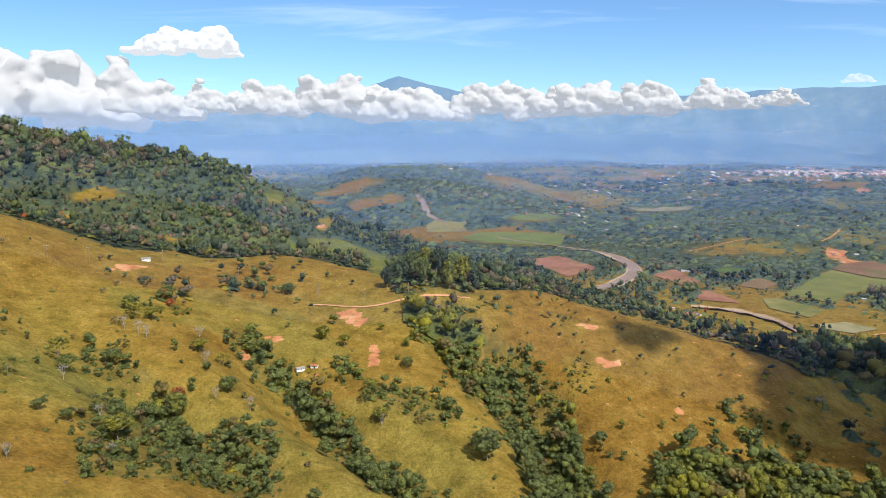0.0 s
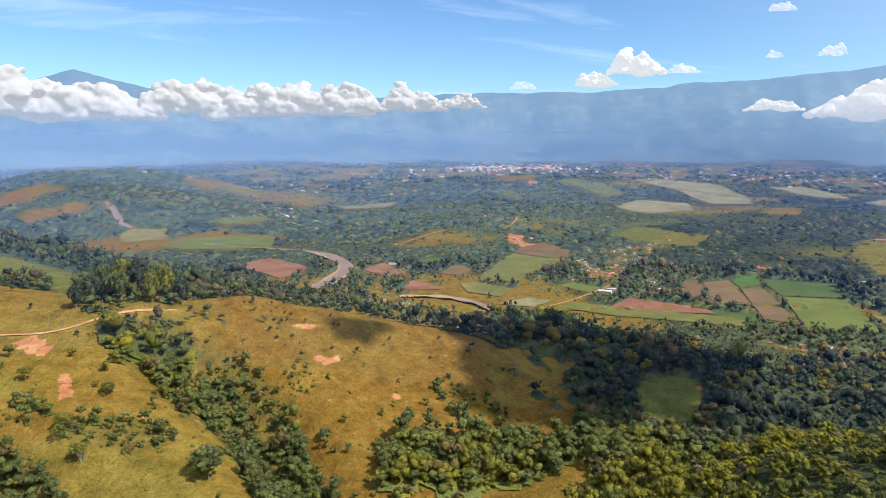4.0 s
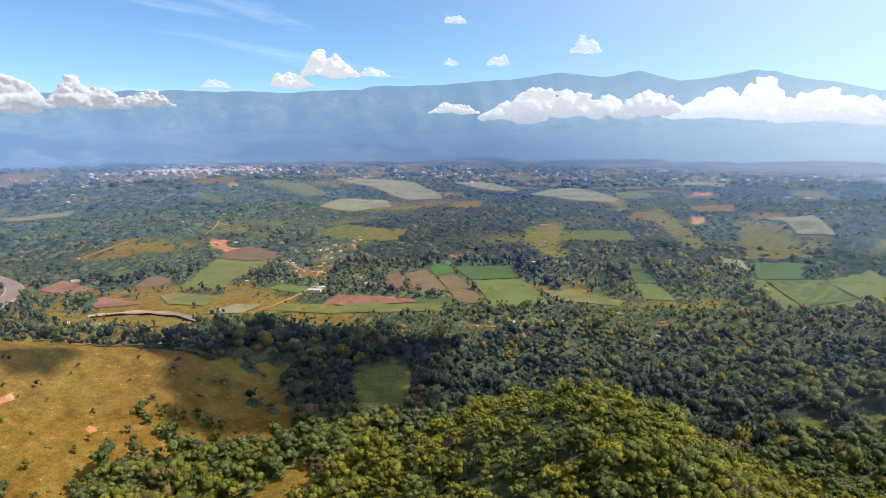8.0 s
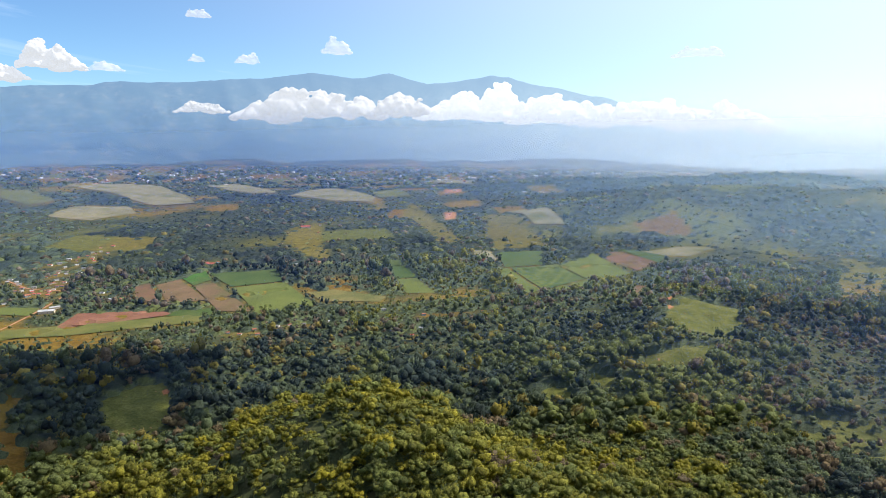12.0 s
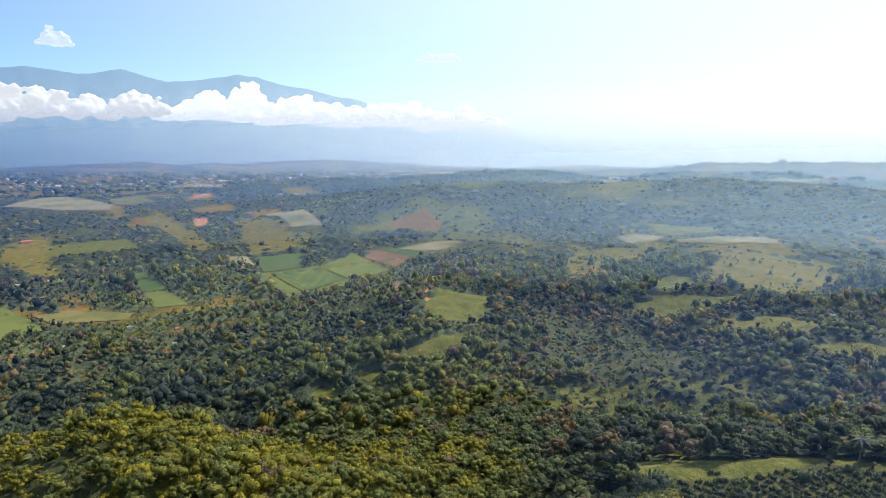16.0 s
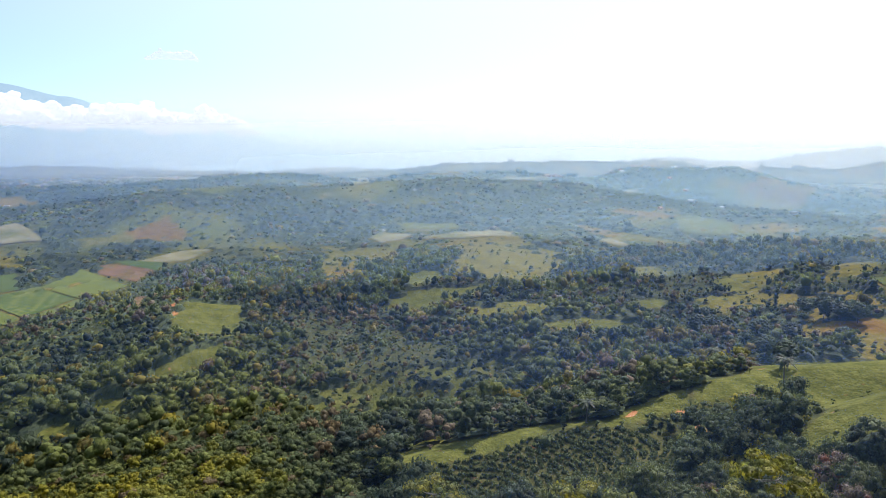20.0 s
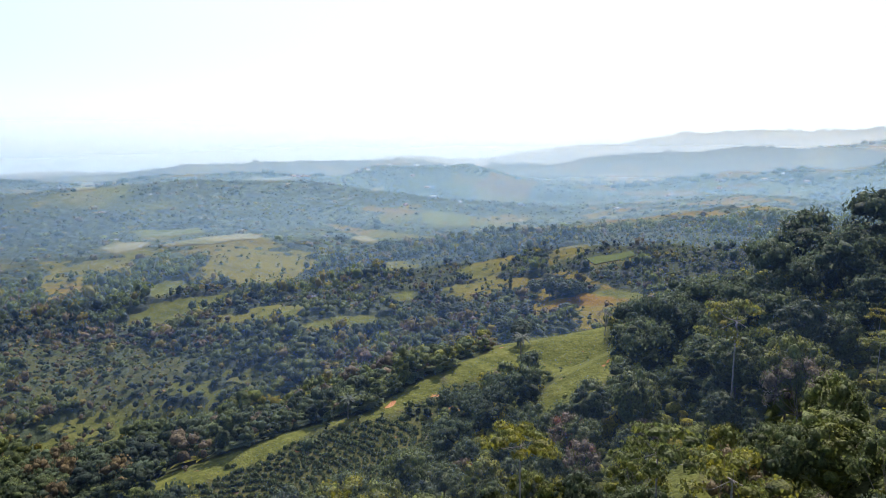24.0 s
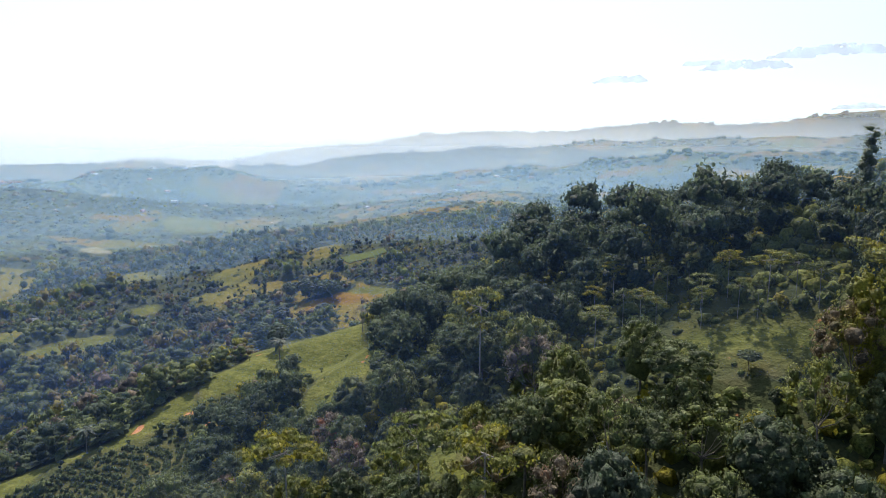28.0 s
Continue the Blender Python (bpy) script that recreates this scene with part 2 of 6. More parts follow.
def range_material():
    """The mountains that the plain ends at: woods and pastures, with deep blue haze painted in as emission."""
    m, nt, b = shader("far_range", 1.0, 0.0)
    at = position(nt)
    split = nt.nodes.new("ShaderNodeSeparateXYZ")
    nt.links.new(at, split.inputs[0])
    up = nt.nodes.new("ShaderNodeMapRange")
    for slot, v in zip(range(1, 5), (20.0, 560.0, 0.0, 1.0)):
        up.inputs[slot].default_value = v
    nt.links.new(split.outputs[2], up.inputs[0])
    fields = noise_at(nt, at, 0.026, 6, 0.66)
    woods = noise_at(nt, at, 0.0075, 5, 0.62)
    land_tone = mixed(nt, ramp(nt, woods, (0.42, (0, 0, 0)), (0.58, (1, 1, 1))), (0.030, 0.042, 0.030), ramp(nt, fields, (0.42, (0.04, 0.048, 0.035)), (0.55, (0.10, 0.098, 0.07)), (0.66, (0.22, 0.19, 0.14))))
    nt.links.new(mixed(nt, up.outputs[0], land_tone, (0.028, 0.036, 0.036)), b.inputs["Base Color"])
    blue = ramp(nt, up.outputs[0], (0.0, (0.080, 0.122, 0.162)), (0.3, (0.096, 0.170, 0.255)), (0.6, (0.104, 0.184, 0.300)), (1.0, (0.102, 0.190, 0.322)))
    # haze glow painted paler where the range runs out towards the sun
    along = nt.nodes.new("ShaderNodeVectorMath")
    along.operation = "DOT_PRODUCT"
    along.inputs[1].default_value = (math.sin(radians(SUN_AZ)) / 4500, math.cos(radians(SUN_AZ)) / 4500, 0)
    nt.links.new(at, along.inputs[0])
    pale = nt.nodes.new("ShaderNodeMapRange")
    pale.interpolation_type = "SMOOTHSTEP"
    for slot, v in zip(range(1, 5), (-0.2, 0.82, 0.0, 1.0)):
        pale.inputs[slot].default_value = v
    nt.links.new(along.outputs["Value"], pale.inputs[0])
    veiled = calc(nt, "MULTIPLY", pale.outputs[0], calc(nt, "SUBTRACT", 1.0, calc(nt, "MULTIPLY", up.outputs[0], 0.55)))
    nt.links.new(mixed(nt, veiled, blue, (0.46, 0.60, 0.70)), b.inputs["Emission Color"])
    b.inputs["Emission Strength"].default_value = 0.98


def cloud_material(name, glow, base):
    m, nt, b = shader(name, 1.0, 0.0)
    b.inputs["Base Color"].default_value = (base, base * 1.02, base * 1.06, 1)
    thin = nt.nodes.new("ShaderNodeBsdfTranslucent")
    thin.inputs[0].default_value = (base, base * 1.02, base * 1.06, 1)
    # emission stands in for light scattered inside the cloud
    b.inputs["Emission Color"].default_value, b.inputs["Emission Strength"].default_value = (0.90, 0.94, 1.0, 1), glow
    both = add(nt, "ShaderNodeMixShader", Fac=0.2)
    nt.links.new(b.outputs[0], both.inputs[1])
    nt.links.new(thin.outputs[0], both.inputs[2])
    nt.links.new(both.outputs[0], nt.nodes["Material Output"].inputs[0])


def vapour_material(name="vapour", glow=0.45):
    """Thin cloud edge: mostly clear, with denser wisps."""
    m, nt, b = shader(name, 1.0, 0.0)
    b.inputs["Base Color"].default_value = (0.25, 0.26, 0.27, 1)
    # emission stands in for light coming through the wisps
    b.inputs["Emission Color"].default_value, b.inputs["Emission Strength"].default_value = (0.90, 0.93, 1.0, 1), glow
    wisps = ramp(nt, noise_at(nt, position(nt), 0.011, 4, 0.55), (0.32, (0.15, 0.15, 0.15)), (0.66, (0.5, 0.5, 0.5)))
    nt.links.new(wisps, b.inputs["Alpha"])


ground_material()
vapour_material()
vapour_material("grey_vapour", 0.30)
leaf_material("leaf", 0.42)
leaf_material("glossy_leaf", 0.41, 0.5, 0.4)
cloud_material("cloud", 0.29, 0.24)
cloud_material("pale_glow_cloud", 0.50, 0.20)
cloud_material("bright_glow_cloud", 0.64, 0.26)
range_material()
plain("bark", (0.10, 0.08, 0.06), (0.26, 0.23, 0.19), 2.0, 0.9)
plain("earth", (0.28, 0.125, 0.06), (0.45, 0.245, 0.135), 0.15, 0.95)
plain("sand", (0.22, 0.155, 0.10), (0.33, 0.24, 0.165), 0.1, 0.95)
plain("water", (0.145, 0.105, 0.085), (0.19, 0.14, 0.115), 0.02, 0.85)
CROPS = {"red": ((0.148, 0.065, 0.041), (0.237, 0.122, 0.081)), "tan": ((0.111, 0.078, 0.041), (0.170, 0.111, 0.063)), "green": ((0.045, 0.074, 0.021), (0.071, 0.101, 0.030)),
         "lime": ((0.083, 0.105, 0.027), (0.117, 0.135, 0.037)), "yellow": ((0.118, 0.111, 0.037), (0.185, 0.159, 0.063)), "pale": ((0.150, 0.138, 0.072), (0.225, 0.198, 0.118)),
         "olive": ((0.081, 0.096, 0.026), (0.141, 0.133, 0.044)), "brown": ((0.104, 0.063, 0.037), (0.163, 0.096, 0.056)), "bright": ((0.040, 0.099, 0.018), (0.063, 0.140, 0.030))}
for n, (crop, (dark, light)) in enumerate(CROPS.items()):
    crop_material("field_" + crop, dark, light, 7.0, 25 * n)

# ---- the lie of the land ----
def fade(a, b, v):
    k = np.clip((v - a) / (b - a), 0, 1)
    return k * k * (3 - 2 * k)


def hash2(ix, iy, seed):
    h = (ix.astype(np.int64) * 374761393 + iy.astype(np.int64) * 668265263 + seed * 1442695041) & 0x7FFFFFFF
    h = ((h ^ (h >> 13)) * 1274126177) & 0x7FFFFFFF
    return ((h ^ (h >> 16)) & 0xFFFF) / 65535.0


def value_noise(x, y, seed):
    ix, iy = np.floor(x), np.floor(y)
    fx, fy = x - ix, y - iy
    fx, fy = fx * fx * (3 - 2 * fx), fy * fy * (3 - 2 * fy)
    a, b = hash2(ix, iy, seed), hash2(ix + 1, iy, seed)
    c, d = hash2(ix, iy + 1, seed), hash2(ix + 1, iy + 1, seed)
    return (a + (b - a) * fx) * (1 - fy) + (c + (d - c) * fx) * fy


def fractal(x, y, size, seed, octaves=4):
    """Layered noise between about -1 and 1, its largest bumps of that size in metres."""
    total, gain = np.zeros_like(x, dtype=float), 1.0
    for k in range(octaves):
        total += gain * (value_noise(x / size + 17.3 * k, y / size - 9.1 * k, seed + k) * 2 - 1)
        size, gain = size * 0.5, gain * 0.5
    return total / 1.6


def from_line(x, y, points):
    """The distance from a line of (x, y, value) and the value at the nearest place on it."""
    best, value, weight = np.full(x.shape, 1e12), np.zeros(x.shape), np.zeros(x.shape)
    for (ax, ay, az), (bx, by, bz) in zip(points, points[1:]):
        ux, uy = bx - ax, by - ay
        length = ux * ux + uy * uy
        k = np.clip(((x - ax) * ux + (y - ay) * uy) / length, 0, 1)
        d = (x - ax - k * ux) ** 2 + (y - ay - k * uy) ** 2
        best = np.minimum(best, d)
        w = math.sqrt(length) / (d + 9.0) ** 2
        value += w * (az + k * (bz - az))
        weight += w
    return np.sqrt(best), value / weight


# crest lines of the hills (x, y, z), the slope of their flanks and how broad their backs are
RIDGES = [
    ([(-1400, 300, 330), (-900, 600, 262), (-532, 846, 203), (-383, 924, 170), (-297, 955, 150), (-225, 974, 118), (-170, 984, 88), (-110, 1010, 58), (-20, 1060, 16)], 0.34, 40),
    ([(-700, 330, 215), (-420, 420, 178), (-290, 445, 148), (-226, 480, 110), (-137, 543, 98), (-80, 585, 92)], 0.30, 25),
    ([(-137, 543, 98), (-60, 520, 94), (-8, 500, 98), (25, 500, 87), (70, 505, 84), (116, 491, 72), (187, 464, 56), (215, 440, 50), (245, 400, 24)], 0.30, 12),
    ([(225, 470, 40), (290, 475, 33), (340, 440, 24), (350, 400, 12)], 0.30, 20),
    ([(395, 415, 20), (372, 385, 15)], 0.25, 20),
    ([(268, 158, 76), (255, 142, 78), (235, 95, 70), (215, 30, 62), (200, -40, 68), (150, -90, 92)], 0.60, 24),
    ([(235, -45, 70), (243, -60, 78), (241, -97, 83), (226, -148, 90), (230, -177, 96), (224, -229, 102), (198, -264, 110)], 0.42, 10),
    ([(170, -270, 108), (127, -250, 140), (95, -245, 160), (50, -240, 173), (0, -225, 173), (-90, -200, 176), (-260, -150, 186)], 0.55, 15),
    ([(0, -225, 173), (20, -170, 152), (45, -110, 126), (35, -40, 108), (-20, 10, 104), (-80, 20, 110)], 0.40, 15),
    ([(-260, -150, 185), (-300, 0, 170), (-330, 150, 160), (-420, 420, 178)], 0.35, 25),
    ([(720, 50, 37), (660, 20, 38), (590, 0, 32), (560, -15, 26)], 0.22, 20),
    ([(1150, -440, 36), (850, -310, 27), (700, -320, 30), (528, -285, 42), (431, -330, 48)], 0.13, 40),
    ([(700, -720, 60), (560, -690, 72), (500, -640, 76), (430, -700, 84), (300, -800, 100)], 0.20, 30),
    ([(900, -1500, 60), (647, -1353, 82), (473, -766, 84), (300, -800, 100), (0, -900, 160)], 0.16, 40),
    ([(540, 1000, 5), (752, 1298, 22), (1000, 1600, 48), (1180, 1857, 62), (1534, 1714, 42)], 0.07, 120),
    ([(950, 700, 3), (1206, 805, 18), (1450, 1000, 32), (1696, 1059, 34)], 0.06, 120),
    ([(1250, 480, 15), (1380, 290, 55), (1494, 136, 90), (1600, 21, 92), (1690, -186, 92), (1713, -357, 87), (1711, -559, 93), (1748, -745, 98), (1681, -988, 97), (1689, -1162, 130), (1663, -1282, 134), (1606, -1353, 129), (1454, -1373, 96), (1357, -1330, 70), (1290, -1290, 30)], 0.22, 60),
    ([(1626, 497, 26), (1950, 300, 60), (2100, -300, 78), (2150, -900, 85), (2700, -1500, 75)], 0.07, 250),
    ([(-600, 1650, 70), (-372, 1914, 62), (-290, 1930, 88), (-204, 1940, 100), (0, 1950, 98), (160, 1943, 80), (322, 1923, 45), (420, 2100, 30)], 0.18, 70),
    ([(2600, -1700, 60), (3047, -2270, 84), (2700, -2900, 120), (2224, -3563, 185), (1039, -4070, 245), (-85, -4199, 300), (-1500, -3900, 340), (-2600, -2600, 330)], 0.16, 120),
    ([(1300, -2200, 70), (700, -2600, 110), (100, -2700, 150), (-600, -2300, 200)], 0.14, 80),
]
# the great range along the horizon: crest height by heading
RANGE = [(-60, 300), (-40, 290), (-28, 335), (-23.5, 370), (-19.6, 325), (-16, 365), (-9, 410), (-3.6, 575), (1, 480), (5, 440), (18, 430), (27, 462), (36, 466), (43, 500), (50, 524), (54, 552), (57.2, 584), (59, 572), (60.5, 556), (62.4, 580), (63.5, 591), (66.6, 532), (69, 552), (71.6, 584), (73, 562), (74.8, 522), (78.4, 466), (86, 330), (94, 190), (102, 60), (110, 20)]


def ground_height(x, y):
    """The height of the ground at every (x, y)."""
    x, y = np.asarray(x, float), np.asarray(y, float)
    r, heading = np.hypot(x, y), np.degrees(np.arctan2(x, y))
    heading = np.where(heading < -120, heading + 360, heading)
    total = np.full(x.shape, 0.0)
    soft = 7.0
    total = np.exp(np.clip((3.0 * fractal(x, y, 260, 3, 3)) / soft, -50, 50))
    for points, slope, back in RIDGES:
        d, z = from_line(x, y, points)
        h = z - slope * (np.sqrt(d * d + back * back) - back)
        total += np.exp(np.clip(h, -60, 700) / soft)
    z = soft * np.log(total) - soft * 0.35
    hilly = fade(4, 40, z)
    z = z + hilly * (5.0 * fractal(x, y, 150, 11, 4) + 3.0 * (0.5 - np.abs(fractal(x, y, 75, 23, 2)))) * fade(60, 260, r)
    z = z + fade(15, 60, z) * fade(1300, 2600, r) * 46 * fractal(x, y, 520, 43, 4)
    # folds in the far hills towards the sun
    z = z + 30 * (0.4 - np.abs(fractal(x, y, 340, 49, 4))) * fade(1500, 2200, r) * fade(128, 142, heading) * fade(30, 80, z)
    # small spurs and draws below the rounded hill
    z = z + 17.0 * (0.40 - np.abs(fractal(x, y, 150, 37, 3)) * 1.3) * fade(290, 400, r) * fade(1150, 800, r) * fade(80, 90, heading) * fade(150, 128, heading)
    crest = np.interp(heading, [a for a, _ in RANGE], [h for _, h in RANGE])
    z = z + (0.10 * crest + 40 * fractal(x, y, 420, 47, 4) * (crest > 25)) * fade(3000, 4200, r)
    for points in GULLIES:
        d, deep = from_line(x, y, points)
        z = z - 1.4 * deep * np.exp(-(d / 24.0) ** 2)
    # the river's bed
    d, w = from_line(x, y, RIVER)
    return z - 3.0 * (1 - fade(0.8, 1.6, d / w))


# stream gullies down the hillside: x, y, depth
GULLIES = [
    [(-12, 475, 2), (8, 429, 9), (38, 402, 14), (54, 363, 17), (63, 327, 16), (75, 270, 8)],
    [(-135, 410, 3), (-118, 385, 8), (-89, 360, 12), (-62, 325, 15), (-32, 305, 14), (-5, 280, 10), (20, 230, 8)],
    [(-215, 345, 4), (-160, 310, 9), (-139, 300, 13), (-107, 284, 15), (-79, 264, 14), (-40, 230, 8)],
    [(190, 330, 8), (150, 290, 10), (110, 250, 10)],
]
# the river's line: x, y and half its width
RIVER = [(-70, 1720, 2.8), (-52, 1662, 7), (-31, 1538, 7), (0, 1490, 2.8), (120, 1320, 2.8), (221, 1222, 4), (259, 1186, 6), (284, 1133, 8), (290, 1042, 9), (280, 989, 9), (245, 935, 9), (200, 880, 8), (215, 830, 2.5), (290, 787, 3.2), (319, 782, 5), (347, 757, 5), (363, 722, 4), (364, 684, 2.5), (480, 640, 2.5), (600, 590, 2.5), (760, 500, 2.5), (900, 330, 2.5), (1050, 120, 2.5), (1130, -200, 2.5), (1150, -600, 2.5), (1100, -1000, 2.5)]


def ground_z(x, y):
    return float(ground_height(np.array([x]), np.array([y]))[0])


def range_height(x, y):
    """The mountains behind the plain: foothills, then a crest with spurs running down from it."""
    r, heading = np.hypot(x, y), np.degrees(np.arctan2(x, y))
    crest = np.interp(heading, [a for a, _ in RANGE], [h for _, h in RANGE]) + 14 * fractal(heading * 40, r * 0, 110, 53, 5)
    rise = np.clip((r - 3700) / 1150, 0, 1)
    rise = 0.35 * rise + 0.65 * fade(0.15, 1.0, rise)
    spur = np.abs(fractal(heading * 75 + r * 0.22, r * 0.30, 330, 57, 5))
    knolls = fractal(x, y, 240, 59, 5)
    return -30 + (crest + 30) * np.clip(rise * (1.12 - 1.0 * spur * (1.05 - rise)), 0, 1) + 42 * knolls * rise ** 0.5 * fade(1.0, 0.75, rise) * fade(0, 120, crest)

# ---- land use: outlines on the plan, in metres ----
LAND = []


def land(use, *outline):
    LAND.append((use, np.array(outline, float)))


land('olive', (1423, 689), (1654, 766), (1142, 429), (1100, 447))
land('olive', (1411, 487), (1522, 484), (1138, 274), (1082, 350))
land('tan', (1101, 776), (1187, 804), (1174, 749), (910, 559), (932, 630))
land('lush', (646, 47), (738, 31), (741, -14), (658, -23), (607, -11), (616, 26))
land('lush', (548, 62), (568, 38), (588, -1), (566, 6), (543, 36))
land('lush', (535, 102), (546, 89), (520, 67), (506, 70), (516, 93))
land('lush', (509, 126), (516, 111), (487, 86), (484, 104), (491, 133))
land('tan', (502, 75), (484, 49), (464, 32), (474, 70))
land('lush', (769, -180), (778, -207), (768, -266), (759, -299), (720, -272), (681, -202))
land('lush', (758, -172), (681, -202), (680, -190), (738, -172))
land('lush', (601, -252), (577, -285), (558, -281), (557, -241))
land('lush', (534, -256), (549, -316), (529, -362), (513, -328), (522, -292))
land('lush', (884, -239), (869, -280), (830, -269), (790, -214))
land('olive', (871, -291), (1002, -368), (1035, -439), (893, -496), (755, -368), (800, -319))
land('lush', (587, -400), (583, -426), (562, -412), (567, -390))
land('shrub', (654, -74), (650, -156), (543, -159), (495, -111), (509, -58))
land('shrub', (664, -79), (659, -156), (517, -170), (485, -96), (524, -63))
land('lush', (270, -67), (255, -83), (247, -100), (252, -122), (231, -138), (233, -155), (231, -184), (218, -174), (221, -145), (237, -125), (233, -105), (235, -76), (243, -60))
land('lush', (233, -186), (233, -211), (371, -382), (359, -444), (149, -200), (142, -191), (139, -177), (144, -163), (152, -151), (158, -166), (166, -188), (213, -210), (215, -191), (220, -176))
land('gold', (427, -462), (420, -509), (391, -534), (370, -529), (392, -489), (406, -462))
land('lush', (92, -142), (84, -146), (74, -138), (69, -128), (85, -127))
land('lush', (417, -509), (406, -534), (373, -542), (367, -528), (400, -509))
land('lush', (39, -168), (32, -175), (19, -175), (9, -180), (0, -187), (-5, -187), (0, -180), (4, -164), (11, -157), (21, -163), (30, -162))
land('lush', (-1, -132), (-8, -136), (-8, -133), (-1, -132))
land('meadow', (330, 395), (356, 395), (388, 384), (356, 349), (324, 330), (308, 345), (313, 375))
land('dark', (215, 421), (265, 455), (301, 448), (316, 430), (264, 400), (225, 373), (207, 386))
land('olive', (929, 1711), (978, 1735), (903, 1525), (853, 1476))
land('dry', (-383, 709), (-368, 761), (-342, 750), (-370, 698))
land('lush', (-238, 911), (-224, 972), (-217, 939), (-228, 910))
land('dry', (-247, 603), (-262, 678), (-180, 524), (-170, 495), (-197, 487))
land('lush', (-186, 760), (-168, 829), (-138, 872), (-81, 878), (-44, 832), (-49, 529), (-121, 818), (-175, 759))
land('coffee', (236, -65), (234, -86), (233, -108), (229, -126), (221, -142), (209, -154), (192, -153), (167, -133), (171, -115), (183, -102))
land('bare', (-166, 911), (-155, 933), (-151, 906), (-162, 888))
land('bare', (-370, 667), (-360, 677), (-355, 671), (-365, 661))
land('bare', (633, 1134), (661, 1117), (618, 1039), (594, 1052))
land('tan', (1067, 752), (1175, 796), (1215, 776), (1109, 695), (1001, 653), (946, 639), (980, 682))
land('bare', (1474, 598), (1504, 581), (1393, 537), (1365, 550))
land('bare', (229.1, -151.8), (228.0, -154.5), (225.2, -154.5), (224.7, -150.1))
land('bare', (220.0, -169.3), (217.8, -172.1), (215.0, -169.9), (217.2, -167.7))
land('bare', (680, 48), (737, 45), (869, 42), (669, 43))
land('bare', (206.7, -168.2), (201.2, -169.9), (194.6, -165.5), (203.4, -165.5))
land('bare', (607, 1039), (650, 1038), (596, 964), (586, 993))
land('bare', (367, 371), (376, 368), (369, 361), (362, 364))
land('bare', (1182, 1991), (1209, 1958), (1141, 1849), (1052, 1763))
land('bare', (1305, 1953), (1340, 1940), (1188, 1702), (1159, 1717))
land('bare', (1481, 603), (1490, 579), (1403, 542), (1389, 563))
land('bare', (2030, 832), (1986, 751), (1858, 699), (1879, 761))
land('woods', (-38, 490), (-41, 583), (-12, 1066), (27, 707), (19, 481), (-25, 469))
land('woods', (989, 481), (999, 468), (777, 312), (774, 329))
land('woods', (969, 351), (987, 336), (825, 238), (818, 261))
land('woods', (588, 529), (607, 470), (683, 433), (708, 363), (757, 317), (800, 215), (908, 138), (784, 118), (697, 299), (635, 402), (563, 506))
land('woods', (303, 903), (335, 860), (337, 831), (298, 842))
land('woods', (422, 838), (452, 788), (447, 771), (407, 819))
land('woods', (589, 737), (592, 648), (623, 561), (602, 542), (575, 652), (564, 714))
land('woods', (826, 595), (801, 563), (739, 458), (733, 465))
land('woods', (363, 685), (407, 637), (432, 579), (452, 525), (494, 488), (453, 447), (364, 447), (351, 548), (344, 648))
land('fresh', (-59, 355), (-42, 356), (-17, 342), (5, 322), (21, 302), (15, 285), (-11, 297), (-33, 318), (-51, 336))
land('fresh', (-201, 400), (-156, 456), (-95, 455), (-52, 395), (-82, 383), (-137, 394), (-180, 366))
land('woods', (-29, 464), (-10, 476), (16, 479), (22, 456), (38, 440), (59, 424), (72, 394), (73, 372), (77, 341), (80, 318), (41, 290), (35, 333), (29, 366), (10, 374), (1, 416), (-19, 428))
land('woods', (-132, 397), (-117, 413), (-97, 390), (-80, 372), (-59, 355), (-45, 331), (-33, 319), (-11, 304), (-3, 290), (-28, 266), (-55, 320), (-71, 337), (-87, 359), (-102, 365), (-117, 379))
land('woods', (112, 341), (139, 355), (164, 352), (199, 353), (225, 342), (273, 333), (261, 317), (99, 308))
land('woods', (-138, 249), (-144, 285), (-137, 317), (-122, 309), (-120, 293), (-96, 303), (-78, 300), (-70, 281), (-63, 266), (-118, 209))
land('woods', (-176, 325), (-167, 336), (-153, 327), (-139, 321), (-146, 310), (-160, 309), (-168, 308))
land('woods', (-45, 362), (-24, 366), (3, 363), (14, 349), (-8, 334), (-23, 341), (-41, 350))
land('thicket', (-183, 421), (-165, 443), (-151, 405), (-155, 379), (-171, 385))
land('thicket', (75, 482), (101, 468), (91, 440), (73, 448))
land('thicket', (74, 427), (98, 434), (91, 394), (75, 391))
land('thicket', (167, 402), (190, 405), (205, 373), (180, 356), (165, 369))
land('thicket', (-77, 391), (-51, 387), (-37, 371), (-55, 366), (-78, 378))
land('bare', (-216, 432), (-216, 456), (-200, 464), (-204, 442))
land('bare', (-70, 458), (-61, 463), (-48, 444), (-53, 433), (-66, 440))
land('bare', (-108, 407), (-102, 414), (-96, 403), (-103, 400))
land('bare', (-120, 390), (-111, 389), (-111, 383), (-117, 381))
land('bare', (95, 471), (113, 467), (105, 459), (96, 462))
land('bare', (98, 428), (114, 430), (111, 422), (99, 418))
land('bare', (-47, 409), (-40, 414), (-38, 387), (-43, 384))
land('bare', (136, 392), (144, 394), (144, 387), (136, 385))
land('field_red', (297, 967), (340, 1002), (349, 922), (323, 885))
land('field_red', (312, 851), (342, 872), (355, 802), (312, 819))
land('field_olive', (424, 838), (508, 925), (555, 972), (580, 920), (610, 912), (568, 869), (498, 836), (463, 797))
land('field_brown', (558, 978), (590, 1011), (655, 1034), (655, 956), (614, 915), (584, 924))
land('field_green', (389, 990), (426, 1002), (440, 976), (404, 953))
land('field_tan', (389, 891), (433, 935), (442, 893), (411, 867))
